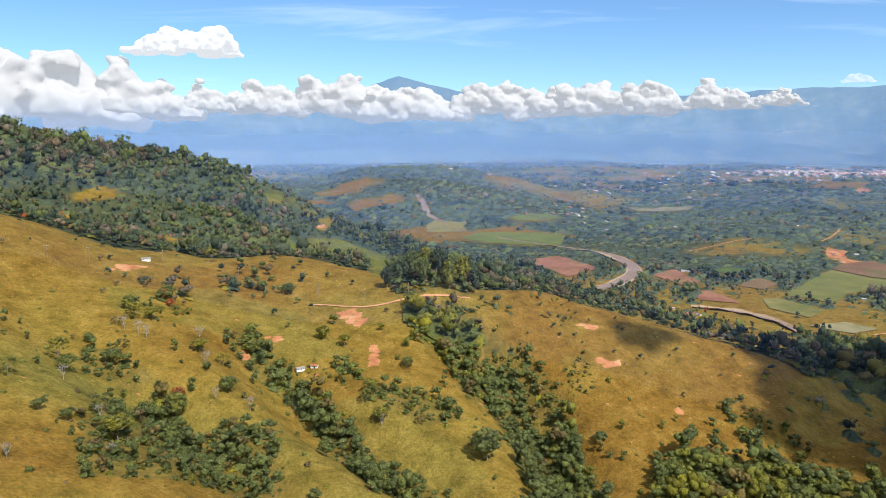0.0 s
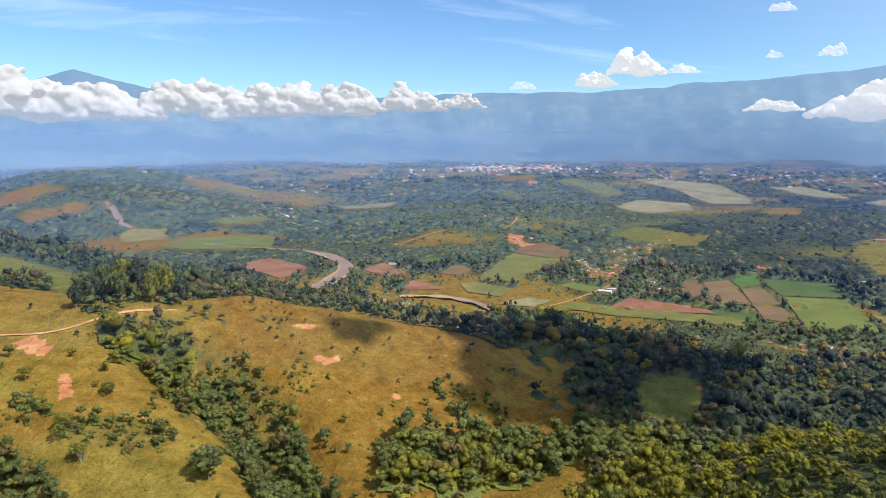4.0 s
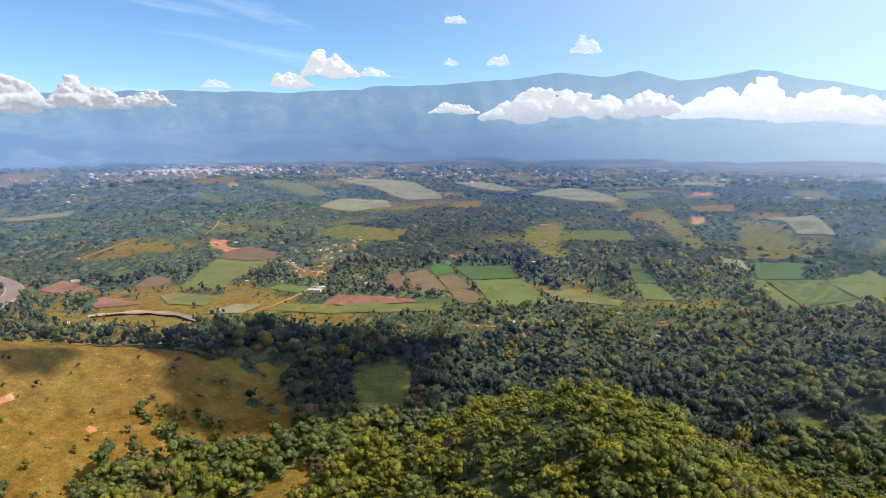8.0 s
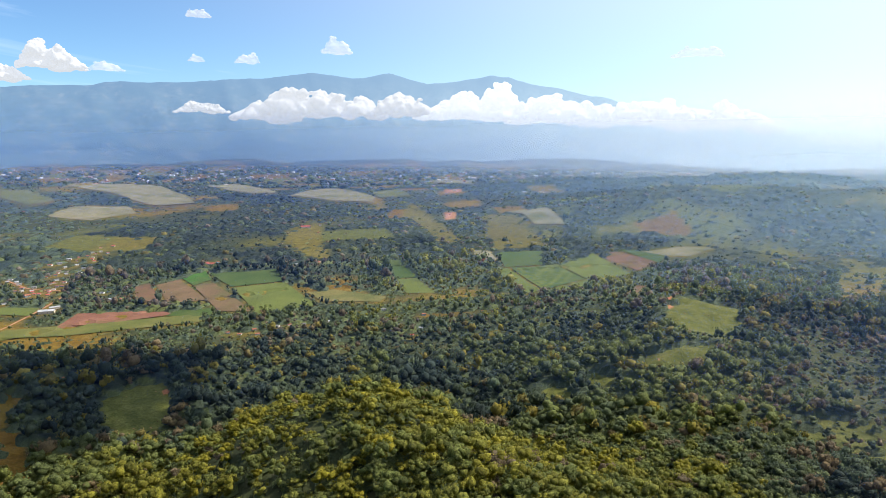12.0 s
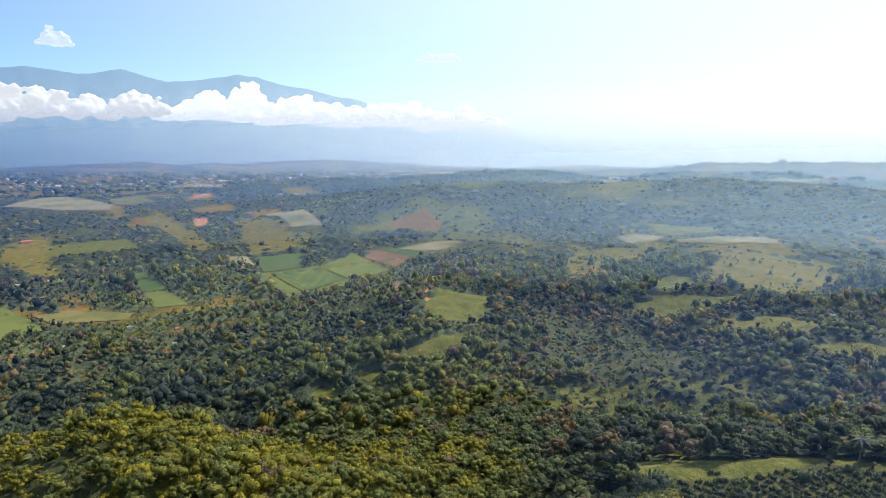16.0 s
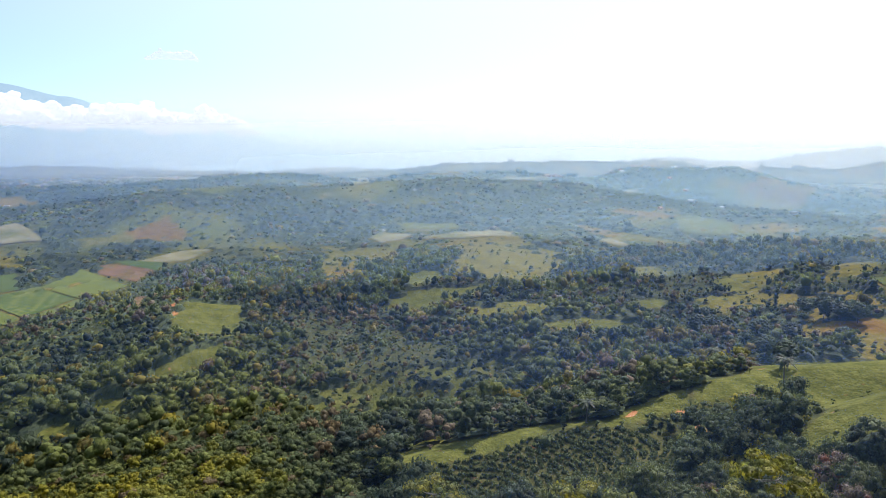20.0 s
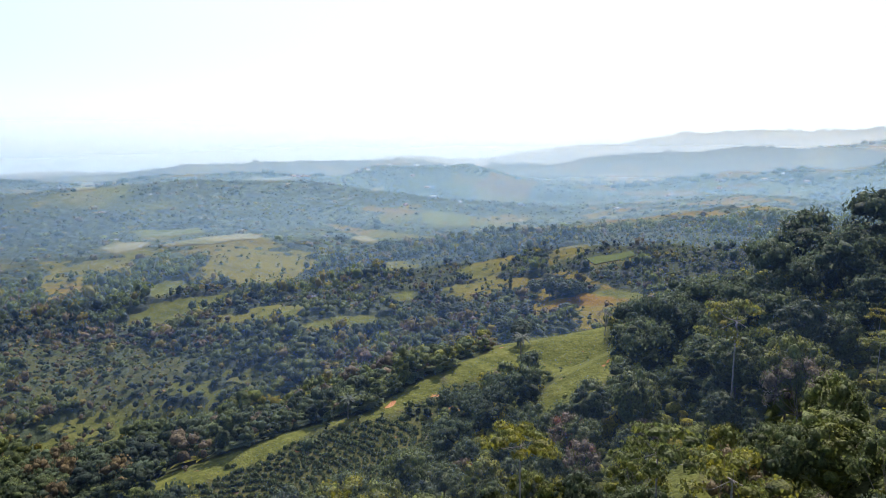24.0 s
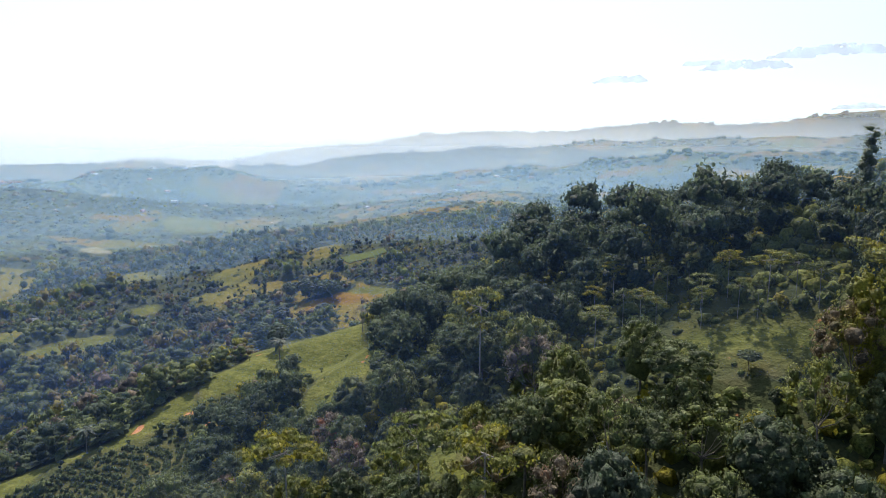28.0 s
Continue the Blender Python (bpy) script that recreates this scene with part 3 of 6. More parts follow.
land('field_yellow', (390, 826), (412, 820), (435, 768), (403, 739), (377, 779))
land('field_lime', (502, 757), (528, 765), (545, 726), (516, 706))
land('field_pale', (384, 709), (432, 721), (451, 694), (415, 678))
land('field_olive', (439, 668), (467, 678), (593, 533), (568, 511), (474, 608))
land('field_red', (496, 639), (543, 665), (593, 581), (578, 563), (530, 600))
land('field_green', (572, 564), (595, 570), (617, 539), (590, 516))
land('field_brown', (668, 709), (689, 705), (629, 626), (597, 632))
land('field_tan', (685, 689), (723, 684), (646, 571), (615, 602))
land('field_bright', (732, 690), (779, 689), (738, 643), (702, 642))
land('field_green', (767, 671), (825, 597), (764, 545), (713, 589))
land('field_lime', (708, 583), (759, 539), (674, 435), (615, 473))
land('field_tan', (698, 638), (732, 639), (624, 488), (610, 524))
land('field_yellow', (722, 479), (747, 457), (738, 376), (714, 373), (693, 440))
land('field_green', (933, 475), (958, 465), (855, 390), (837, 411))
land('field_lime', (830, 406), (846, 385), (780, 330), (764, 362))
land('field_pale', (1063, 381), (1066, 353), (1002, 320), (999, 354))
land('field_green', (1059, 340), (1093, 273), (990, 246), (955, 293))
land('field_lime', (938, 307), (953, 287), (835, 210), (807, 215))
land('field_lime', (948, 280), (1000, 226), (917, 174), (843, 209))
land('field_green', (957, 284), (990, 221), (921, 169), (842, 203))
land('field_lime', (995, 221), (1097, 191), (975, 117), (955, 130), (921, 166))
land('field_lime', (915, 168), (833, 201), (815, 188), (870, 153), (909, 149))
land('field_brown', (1111, 173), (1117, 154), (1067, 92), (996, 108), (1059, 163))
land('field_green', (1132, 154), (1135, 129), (1107, 77), (1061, 88))
land('field_pale', (1129, 119), (1178, 62), (1183, 10), (1120, 47), (1111, 77))
land('field_red', (125, 1084), (193, 1130), (232, 1019), (174, 956), (164, 993))
land('field_lime', (32, 1315), (74, 1402), (193, 1395), (240, 1351), (211, 1232), (80, 1267))
land('field_yellow', (-34, 1497), (49, 1499), (49, 1409), (-33, 1400))
land('field_lime', (150, 1563), (250, 1602), (275, 1568), (167, 1526))
land('field_pale', (459, 1736), (635, 1730), (591, 1664), (473, 1676))
land('field_pale', (1030, 1324), (1150, 1398), (1276, 1353), (1191, 1243), (1066, 1242))
land('field_pale', (1459, 1781), (2083, 2421), (1515, 1386), (1403, 1263), (1321, 1306), (1425, 1570))
land('field_olive', (1269, 1942), (1391, 1991), (1188, 1493), (1090, 1462))
land('field_pale', (1626, 1135), (2026, 1252), (1710, 901), (1583, 844), (1567, 968))
land('field_olive', (1846, 986), (2015, 985), (1806, 837), (1717, 894))
land('field_pale', (2631, 1160), (2866, 1165), (2763, 972), (2133, 772))
land('field_pale', (1847, 1625), (2216, 1784), (1728, 1228), (1684, 1310))
land('field_pale', (1512, 461), (1574, 438), (1258, 268), (1258, 330))
land('field_pale', (1219, -258), (1237, -291), (1196, -334), (1164, -307), (1157, -266))
land('field_pale', (1151, -334), (1162, -425), (1157, -512), (1111, -485), (1084, -395))
land('field_olive', (1324, -332), (1295, -446), (1235, -438), (1258, -340))
land('field_olive', (1201, -896), (1240, -958), (1155, -1004), (1061, -917), (1102, -841))
land('field_pale', (1084, -641), (1086, -682), (997, -665), (1025, -643))
land('field_brown', (829, 111), (907, 99), (931, 60), (902, 61), (746, 81))
land('field_lime', (478, -578), (452, -626), (440, -617), (460, -572))
land('field_pale', (2191, -407), (2420, -515), (1692, -361), (1681, -319))
land('field_pale', (2038, -849), (2181, -1071), (1686, -861), (1662, -752))
land('field_pale', (1529, -975), (1528, -1028), (1501, -1009), (1497, -971))

TRACKS = []


def track_line(*line):
    TRACKS.append(np.array(line, float))


track_line((-93, 466), (-79, 470), (-65, 462), (-44, 461), (-29, 467), (-14, 472), (1, 475), (19, 480))
track_line((433, 674), (474, 687), (525, 711), (578, 739), (604, 755))
track_line((623, 888), (603, 824), (607, 794), (624, 755))
track_line((659, 1192), (701, 1235), (741, 1285), (780, 1355))
track_line((736, 1277), (739, 1238))
track_line((640, 1138), (654, 1080))
track_line((424, 1156), (526, 1229), (577, 1250))
track_line((407, 466), (357, 445), (331, 435))


# ---- where the buildings stand ----
HOUSE_SITES, SHED_SITES, POLE_SITES = [], [], []
HOUSE_SITES += [(721, 930), (736, 929), (764, 942), (822, 959), (833, 953), (879, 975), (596, 806), (589, 784), (575, 787), (590, 770)]
HOUSE_SITES += [(632, 796), (636, 822), (660, 862), (687, 873), (614, 853), (586, 823), (539, 778), (506, 812), (626, 720), (605, 683)]
HOUSE_SITES += [(612, 674), (699, 1354), (717, 1352), (619, 1083), (624, 1065), (424, 1142), (416, 1152), (455, 1411), (480, 1422), (654, 1080)]
HOUSE_SITES += [(275, 741), (280, 737), (257, 756), (611, 821), (720, 898), (783, 944), (613, 788), (1120, 715), (1195, 758), (1438, 571)]
HOUSE_SITES += [(546, 459), (547, 445), (566, 442), (555, 429), (586, 428), (596, 419), (604, 407), (623, 387), (687, 354), (636, 285)]
HOUSE_SITES += [(612, 284), (864, 591), (893, 570), (685, 303), (826, 726), (835, 714), (1464, -862), (1449, -871), (1424, -902), (1607, -453)]
HOUSE_SITES += [(1647, -570), (635, -335), (644, -356), (1262, -294), (1236, -1218), (1261, -1312), (1054, -1057), (1031, -957), (1207, -1151), (-274, 695)]
HOUSE_SITES += [(-159, 911), (272, 727), (259, 763), (266, 733), (-207, 475), (-74, 382), (-82, 380)]
SHED_SITES += [(534, 701), (551, 710), (1161, 770), (350, 983), (820, 713), (1885, 840), (1921, 749), (1844, 513), (1842, 465)]
POLE_SITES += [(-233, 402), (-225, 434), (-144, 479), (-88, 479), (-54, 467), (-24, 470), (-124, 476), (-195, 475)]
HOUSE_SITES += [(615, 877), (628, 888), (620, 866), (586, 789), (589, 815), (593, 801), (600, 829), (600, 780), (627, 800), (607, 790)]
HOUSE_SITES += [(676, 863), (648, 812), (654, 834), (641, 822), (704, 849), (688, 857), (727, 869), (740, 898), (765, 928), (792, 924)]
HOUSE_SITES += [(774, 901), (796, 940), (784, 916), (817, 946), (858, 981), (830, 934)]


# ---- land cover ----
def inside(x, y, outline):
    hit = np.zeros(x.shape, bool)
    x0, y0, x1, y1 = *outline.min(0), *outline.max(0)
    box = (x > x0) & (x < x1) & (y > y0) & (y < y1)
    if not box.any():
        return hit
    bx, by = x[box], y[box]
    h = np.zeros(bx.shape, bool)
    for (ax, ay), (cx, cy) in zip(outline, np.roll(outline, -1, 0)):
        if ay != cy:
            h ^= ((ay > by) != (cy > by)) & (bx < (cx - ax) * (by - ay) / (cy - ay) + ax)
    hit[box] = h
    return hit


COFFEE = next(outline for use, outline in LAND if use == "coffee")
HILLSIDE = np.array([(-560, 200), (-430, 455), (-250, 505), (-137, 572), (0, 535), (120, 515), (235, 458), (275, 395), (215, 285), (110, 240), (0, 170), (-200, 150)], float)
NEAR_WOODS = np.array([(110, 245), (215, 270), (265, 250), (340, 215), (345, 120), (320, 0), (270, -60), (205, -150), (205, -260), (160, -300), (-300, -280), (-200, 60), (0, 160)], float)
WOODED = {"fresh": 0.03, "thicket": 0.55, "lush": 0.04, "meadow": 0.0, "gold": 0.05, "dry": 0.06, "olive": 0.16, "tan": 0.26, "shrub": 0.74, "dark": 0.10, "red": 0.0, "bare": 0.0, "woods": 0.97, "coffee": 0.02}
DRYNESS = {"fresh": 0.34, "thicket": 0.5, "lush": 0.08, "meadow": 0.1, "gold": 0.7, "dry": 0.5, "olive": 0.25, "tan": 0.28, "shrub": 0.3, "dark": 0.45, "coffee": 0.3}


def cover(x, y):
    """Tree density, dryness of the grass and bare soil (0 to 1) at every (x, y)."""
    r = np.hypot(x, y)
    n, wide = fractal(x, y, 190, 71, 3), fractal(x, y, 520, 81, 2)
    trees = np.clip(1.15 + 1.15 * n + 0.3 * wide, 0.2, 0.985)
    dry = 0.2 + 0.35 * fractal(x, y, 330, 91, 3) + 0.16 * fade(80, 60, np.degrees(np.arctan2(x, y)))
    bare = np.zeros(x.shape)
    # a patchwork of small fields on the plateau and the plain
    u, v = x * 0.86 + y * 0.5, y * 0.86 - x * 0.5
    u, v = u + 25 * fractal(x, y, 160, 61, 2), v + 25 * fractal(x, y, 160, 63, 2)
    plot = hash2(np.floor(u / 150), np.floor(v / 85), 67)
    open_land = (plot > 0.80 - 0.18 * fade(2200, 3000, r)) & (r > 1250) & (wide > -0.25)
    trees = np.where(open_land, 0.03, trees)
    dry = np.where(open_land, (plot * 37.0) % 1.0, dry)
    flats = fade(26, 12, np.abs(np.degrees(np.arctan2(x, y)) - 30)) * fade(530, 600, r) * fade(1050, 900, r)
    trees = trees * (1 - flats) + flats * np.clip(0.36 + 1.3 * n, 0.05, 0.9)
    heading = np.degrees(np.arctan2(x, y))
    trees = np.where((heading > 88) & (r < 1000), np.maximum(trees, 0.84), trees)
    # rough pasture between the woods of the broken hills
    glade = (heading > 98) & (r > 570) & (r < np.where(heading > 105, 2400, 1700)) & (fractal(x, y, 120, 141, 4) + 0.3 * wide > np.where(r > 1250, 0.34, 0.22))
    glade |= (heading > 97) & (heading < 142) & (r > 330) & (r <= 570) & (fractal(x, y, 75, 161, 3) > 0.30)
    scrub = (heading > 92) & (heading < 140) & (r > 300) & (r < 640) & (fractal(x, y, 130, 165, 3) > -0.12)
    trees = np.where(scrub, 0.92, trees)
    dry = np.where(scrub, 0.30 + 0.25 * fractal(x, y, 60, 167, 2), dry)
    trees = np.where(glade, np.where(r < 570, 0.62, 0.30), trees)
    dry = np.where(glade, 0.30 + 0.45 * fractal(x, y, 210, 151, 2), dry)
    hill = inside(x, y, HILLSIDE)
    clumps = fade(0.22, 0.5, fractal(x, y, 60, 101, 3))
    trees = np.where(hill, 0.07 + 0.4 * clumps, trees)
    dry = np.where(hill, 0.5 + 0.35 * fractal(x, y, 140, 111, 2) + 0.4 * fade(0, 80, x), dry)
    trees = np.where(inside(x, y, NEAR_WOODS), 0.96, trees)
    for use, outline in LAND:
        h = inside(x, y, outline)
        if h.any():
            trees[h] = WOODED.get(use, 0.05 if use in ("field_pale", "field_olive") else 0.0)
            dry[h] = DRYNESS.get(use, 0.4)
            if use in ("bare", "red"):
                bare[h] = 1.0
    d, w = from_line(x, y, RIVER)
    trees = np.where((d < w + 5) & (w > 3), 0, trees)
    for line in TRACKS:
        d, _ = from_line(x, y, [(*p, 0) for p in line])
        trees = np.where(d < 5, 0, trees)
    return trees, np.clip(dry, 0, 1), bare


def sheet(name, verts, faces, material, smooth=True, **floats):
    """A mesh from arrays of corners and of faces of one kind, with float values at its corners."""
    me = bpy.data.meshes.new(name)
    me.vertices.add(len(verts))
    me.vertices.foreach_set("co", np.ascontiguousarray(verts, dtype=np.float32).ravel())
    k = faces.shape[1]
    me.loops.add(faces.size)
    me.loops.foreach_set("vertex_index", faces.ravel().astype(np.int32))
    me.polygons.add(len(faces))
    me.polygons.foreach_set("loop_start", np.arange(0, faces.size, k, dtype=np.int32))
    me.polygons.foreach_set("loop_total", np.full(len(faces), k, dtype=np.int32))
    me.polygons.foreach_set("use_smooth", np.full(len(faces), smooth))
    me.update(calc_edges=True)
    me.materials.append(material)
    for key, values in floats.items():
        me.attributes.new(key, "FLOAT", "POINT").data.foreach_set("value", np.ascontiguousarray(values, dtype=np.float32).ravel())
    return me


def grid_quads(n, m, closed):
    i, j = np.meshgrid(np.arange(n if closed else n - 1), np.arange(m - 1), indexing="ij")
    i2 = (i + 1) % n
    return np.stack([i * m + j, i * m + j + 1, i2 * m + j + 1, i2 * m + j], -1).reshape(-1, 4)


OPEN_LAND = [outline for use, outline in LAND if use.startswith("field_") or use in ("lush", "meadow", "gold", "red", "bare", "coffee")]
OPEN_LAND += [np.array([(hx - 7, hy - 7), (hx + 7, hy - 7), (hx + 7, hy + 7), (hx - 7, hy + 7)]) for hx, hy in HOUSE_SITES + SHED_SITES]


def held_back(x, y, size):
    """Tree sizes, kept low along the near side of fields, meadows and houses."""
    r = np.hypot(x, y)
    drop = (200 - ground_height(x, y)) / r
    most = np.full(x.shape, 99.0)
    hedge = np.zeros(x.shape, bool)
    for use, outline in LAND:
        if use == "woods":
            hedge |= inside(x, y, outline)
    for d in (5, 11, 18, 26, 36, 48):
        hit = np.zeros(x.shape, bool)
        for outline in OPEN_LAND:
            hit |= inside(x * (1 + d / r), y * (1 + d / r), outline)
        hit &= ~hedge
        most = np.where(hit, np.minimum(most, d * drop / 1.6), most)
    return np.minimum(size, most)


# ---- the ground: one sheet to the horizon ----
headings = np.radians(np.concatenate([np.arange(-40, 190, 0.5), np.arange(190, 320, 2.0)]))
rings = np.concatenate([[0.01, 8, 20], np.geomspace(32, 180, 22)[:-1], np.geomspace(180, 700, 150)[:-1], np.geomspace(700, 1500, 70)[:-1], np.geomspace(1500, 4990, 60)])
A, R = np.meshgrid(headings, rings, indexing="ij")
GX, GY = R * np.sin(A) - 4.0, R * np.cos(A) - 4.0
wooded, dryness, soil = cover(GX, GY)
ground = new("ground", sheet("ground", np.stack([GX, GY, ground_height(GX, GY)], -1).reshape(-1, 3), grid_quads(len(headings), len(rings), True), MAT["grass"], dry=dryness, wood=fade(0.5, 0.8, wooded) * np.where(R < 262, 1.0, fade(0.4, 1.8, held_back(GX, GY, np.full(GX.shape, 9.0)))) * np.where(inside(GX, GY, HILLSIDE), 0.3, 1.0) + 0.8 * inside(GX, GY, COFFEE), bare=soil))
tagged(ground, "rolling hills of dry grass and forest falling to a river valley", "ground", kind="structure")


# ---- fields, tracks, river ----
def drape(name, outline, material, lift, step):
    """A thin sheet over the ground inside an outline, cut on a grid, with a clean edge."""
    bm = bmesh.new()
    face = bm.faces.new([bm.verts.new((px, py, 0)) for px, py in outline])
    bm.normal_update()
    if face.normal.z < 0:
        face.normal_flip()
    for axis in (0, 1):
        lo, hi = outline[:, axis].min(), outline[:, axis].max()
        way = (1, 0, 0) if axis == 0 else (0, 1, 0)
        for v in np.arange(lo + step, hi, step):
            place = (v, 0, 0) if axis == 0 else (0, v, 0)
            bmesh.ops.bisect_plane(bm, geom=bm.verts[:] + bm.edges[:] + bm.faces[:], plane_co=place, plane_no=way)
    co = np.array([v.co for v in bm.verts])
    z = ground_height(co[:, 0], co[:, 1]) + lift
    for v, h in zip(bm.verts, z):
        v.co.z = h
    me = bpy.data.meshes.new(name)
    bm.to_mesh(me)
    bm.free()
    me.materials.append(MAT[material])
    return me


FIELD_WORDS = {"red": "bare red ploughed field on the valley floor", "tan": "tan stubble field with patchy growth", "green": "green planted field with even rows", "lime": "light green field of young crops",
               "yellow": "yellowing pasture field edged by trees", "pale": "pale dry upland field on the plateau", "olive": "olive green grazing field", "brown": "dark brown tilled field with rows", "bright": "bright green field of dense crops"}
for use, outline in LAND:
    if use.startswith("field_"):
        size = float(np.ptp(outline, axis=0).max())
        field = new("field", drape("field", outline, use, 0.9 if size < 300 else 1.6, max(12.0, size / 14)))
        tagged(field, FIELD_WORDS[use[6:]], "field", "fields of the valley")


def ribbon(name, line, half, lift, material, step=10.0):
    """A strip along a line, laid on the ground."""
    line = np.array(line, float)
    part_len = np.hypot(*np.diff(line[:, :2], axis=0).T)
    run = np.concatenate([[0], np.cumsum(part_len)])
    s = np.linspace(0, run[-1], max(3, int(run[-1] / step)))
    px, py = np.interp(s, run, line[:, 0]), np.interp(s, run, line[:, 1])
    for _ in range(3):
        px[1:-1], py[1:-1] = (px[:-2] + px[1:-1] * 2 + px[2:]) / 4, (py[:-2] + py[1:-1] * 2 + py[2:]) / 4
    w = np.interp(s, run, half) if isinstance(half, np.ndarray) else np.full(s.shape, half)
    w = w * (1 + 0.25 * fractal(s, s * 0 + run[-1], 60, 5, 2))
    tx, ty = np.gradient(px), np.gradient(py)
    k = np.hypot(tx, ty)
    across = np.linspace(-1, 1, 5)
    X = px[:, None] - (ty / k * w)[:, None] * across
    Y = py[:, None] + (tx / k * w)[:, None] * across
    Z = ground_height(X, Y) + lift
    return new(name, sheet(name, np.stack([X, Y, Z], -1).reshape(-1, 3), grid_quads(len(s), 5, False)[:, ::-1], MAT[material]))


river = np.array(RIVER)
tagged(ribbon("river_bank", river[5:12, :2], river[5:12, 2] * 1.25, 1.2, "sand"), "sandy brown banks along the river", "river bank", kind="structure")
tagged(ribbon("river_bank", river[13:18, :2], river[13:18, 2] * 1.7, 1.2, "sand"), "pale gravel banks in the river's bend", "river bank", kind="structure")
for bar, half in ((((262, 1160), (272, 1120), (274, 1075)), (2.0, 7.0, 3.0)), (((262, 935), (240, 905), (222, 880)), (3.0, 7.0, 4.0))):
    tagged(ribbon("sand_bar", np.array(bar, float), np.array(half), 2.6, "sand"), "tan sand bar beside the river", "sand bar", kind="structure")
tagged(ribbon("river", river[:12, :2], river[:12, 2].copy(), 2.2, "water"), "muddy brown river winding through the valley", "river", kind="structure")
tagged(ribbon("river", river[13:18, :2], river[13:18, 2].copy(), 2.2, "water"), "shallow brown bend of the river", "river", kind="structure")
for line in TRACKS:
    tagged(ribbon("dirt_track", line, 1.1 if np.hypot(*line[0]) > 600 else 0.85, 0.5, "earth", 6.0), "reddish unpaved dirt track across the slope", "road", "dirt tracks", kind="structure")


# ---- trees ----
rng = np.random.default_rng(7)
GOLDEN = (1 + 5 ** 0.5) / 2
ICO_V = np.array([(-1, GOLDEN, 0), (1, GOLDEN, 0), (-1, -GOLDEN, 0), (1, -GOLDEN, 0), (0, -1, GOLDEN), (0, 1, GOLDEN), (0, -1, -GOLDEN), (0, 1, -GOLDEN), (GOLDEN, 0, -1), (GOLDEN, 0, 1), (-GOLDEN, 0, -1), (-GOLDEN, 0, 1)]) / math.hypot(1, GOLDEN)
ICO_F = np.array([f for f in itertools.combinations(range(12), 3) if all(np.linalg.norm(ICO_V[a] - ICO_V[b]) < 1.06 for a, b in itertools.combinations(f, 2))])
ICO_F = np.array([f if np.dot(np.cross(ICO_V[f[1]] - ICO_V[f[0]], ICO_V[f[2]] - ICO_V[f[0]]), ICO_V[f[0]]) > 0 else f[::-1] for f in ICO_F])


def clump(place, radii):
    """A rough leafy lump."""
    v = ICO_V * rng.uniform(0.62, 1.25, (12, 1))
    turn = rng.uniform(0, 6.28)
    c, s = math.cos(turn), math.sin(turn)
    v = np.stack([v[:, 0] * c - v[:, 1] * s, v[:, 0] * s + v[:, 1] * c, v[:, 2]], 1)
    return v * np.array(radii) + np.array(place), ICO_F


def sprays(lobes, count, size, jitter=0.5):
    """Leaf sprays as small bent blades, spread over the lobes and turned at random."""
    pick = rng.integers(0, len(lobes), count)
    lobe = np.array(lobes)[pick]
    way = rng.normal(size=(count, 3))
    way[:, 2] = way[:, 2] * 0.8 + 0.45
    way /= np.linalg.norm(way, axis=1)[:, None]
    at = lobe[:, :3] + way * lobe[:, 3:6] * rng.uniform(0.8, 1.12, (count, 1))
    face = way + rng.normal(scale=jitter, size=(count, 3))
    face /= np.linalg.norm(face, axis=1)[:, None]
    u = np.cross(face, rng.normal(size=(count, 3)))
    u /= np.linalg.norm(u, axis=1)[:, None]
    w = np.cross(face, u)
    s = size * rng.uniform(0.6, 1.4, (count, 1))
    a, b = at - u * s * 0.6, at + u * s * 0.6
    c, d = at + w * s * 0.55 - face * s * 0.25, at - w * s * 0.55 - face * s * 0.25
    v = np.stack([a, d, b, c], 1).reshape(-1, 3)
    k = np.arange(count) * 4
    return v, np.concatenate([np.stack([k, k + 1, k + 2], 1), np.stack([k, k + 2, k + 3], 1)])


def join(*pieces):
    verts, faces, n = [], [], 0
    for v, f in pieces:
        verts.append(v)
        faces.append(f + n)
        n += len(v)
    return np.concatenate(verts), np.concatenate(faces)


def lobes_of(count, flat, spread=0.62):
    """Lobes of a crown of radius about 1, on the trunk's top at height 1.2 to 2."""
    out = []
    for k in range(count):
        turn, far = 6.283 * k / count + rng.uniform(-0.5, 0.5), spread * (rng.uniform(0.35, 1.0) if k else 0.0)
        size = rng.uniform(0.36, 0.58)
        out.append((math.cos(turn) * far, math.sin(turn) * far, 1.35 + (0.35 - 0.5 * far * far) * (1 - flat) + rng.uniform(-0.12, 0.2), size, size, size * (0.75 - 0.3 * flat)))
    return out


def middle_tree(flat):
    lobes = lobes_of(5, flat) + [(*rng.uniform(-0.3, 0.3, 2), 0.75, 0.6, 0.6, 0.5)]
    return join(*[clump(l[:3], np.array(l[3:]) * 0.76) for l in lobes], sprays(lobes, 60, 0.135))


def dome_tree(flat):
    """A crown of many small lobes."""
    lobes = lobes_of(9, flat, 0.78) + [(*rng.uniform(-0.3, 0.3, 2), 0.75, 0.6, 0.6, 0.5)]
    return join(*[clump(l[:3], np.array(l[3:]) * 0.62) for l in lobes], sprays(lobes, 96, 0.105))


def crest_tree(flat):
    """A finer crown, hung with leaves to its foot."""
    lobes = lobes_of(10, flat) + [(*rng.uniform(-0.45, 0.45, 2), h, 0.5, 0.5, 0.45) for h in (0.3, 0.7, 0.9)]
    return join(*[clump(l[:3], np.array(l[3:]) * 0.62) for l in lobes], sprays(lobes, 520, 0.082))


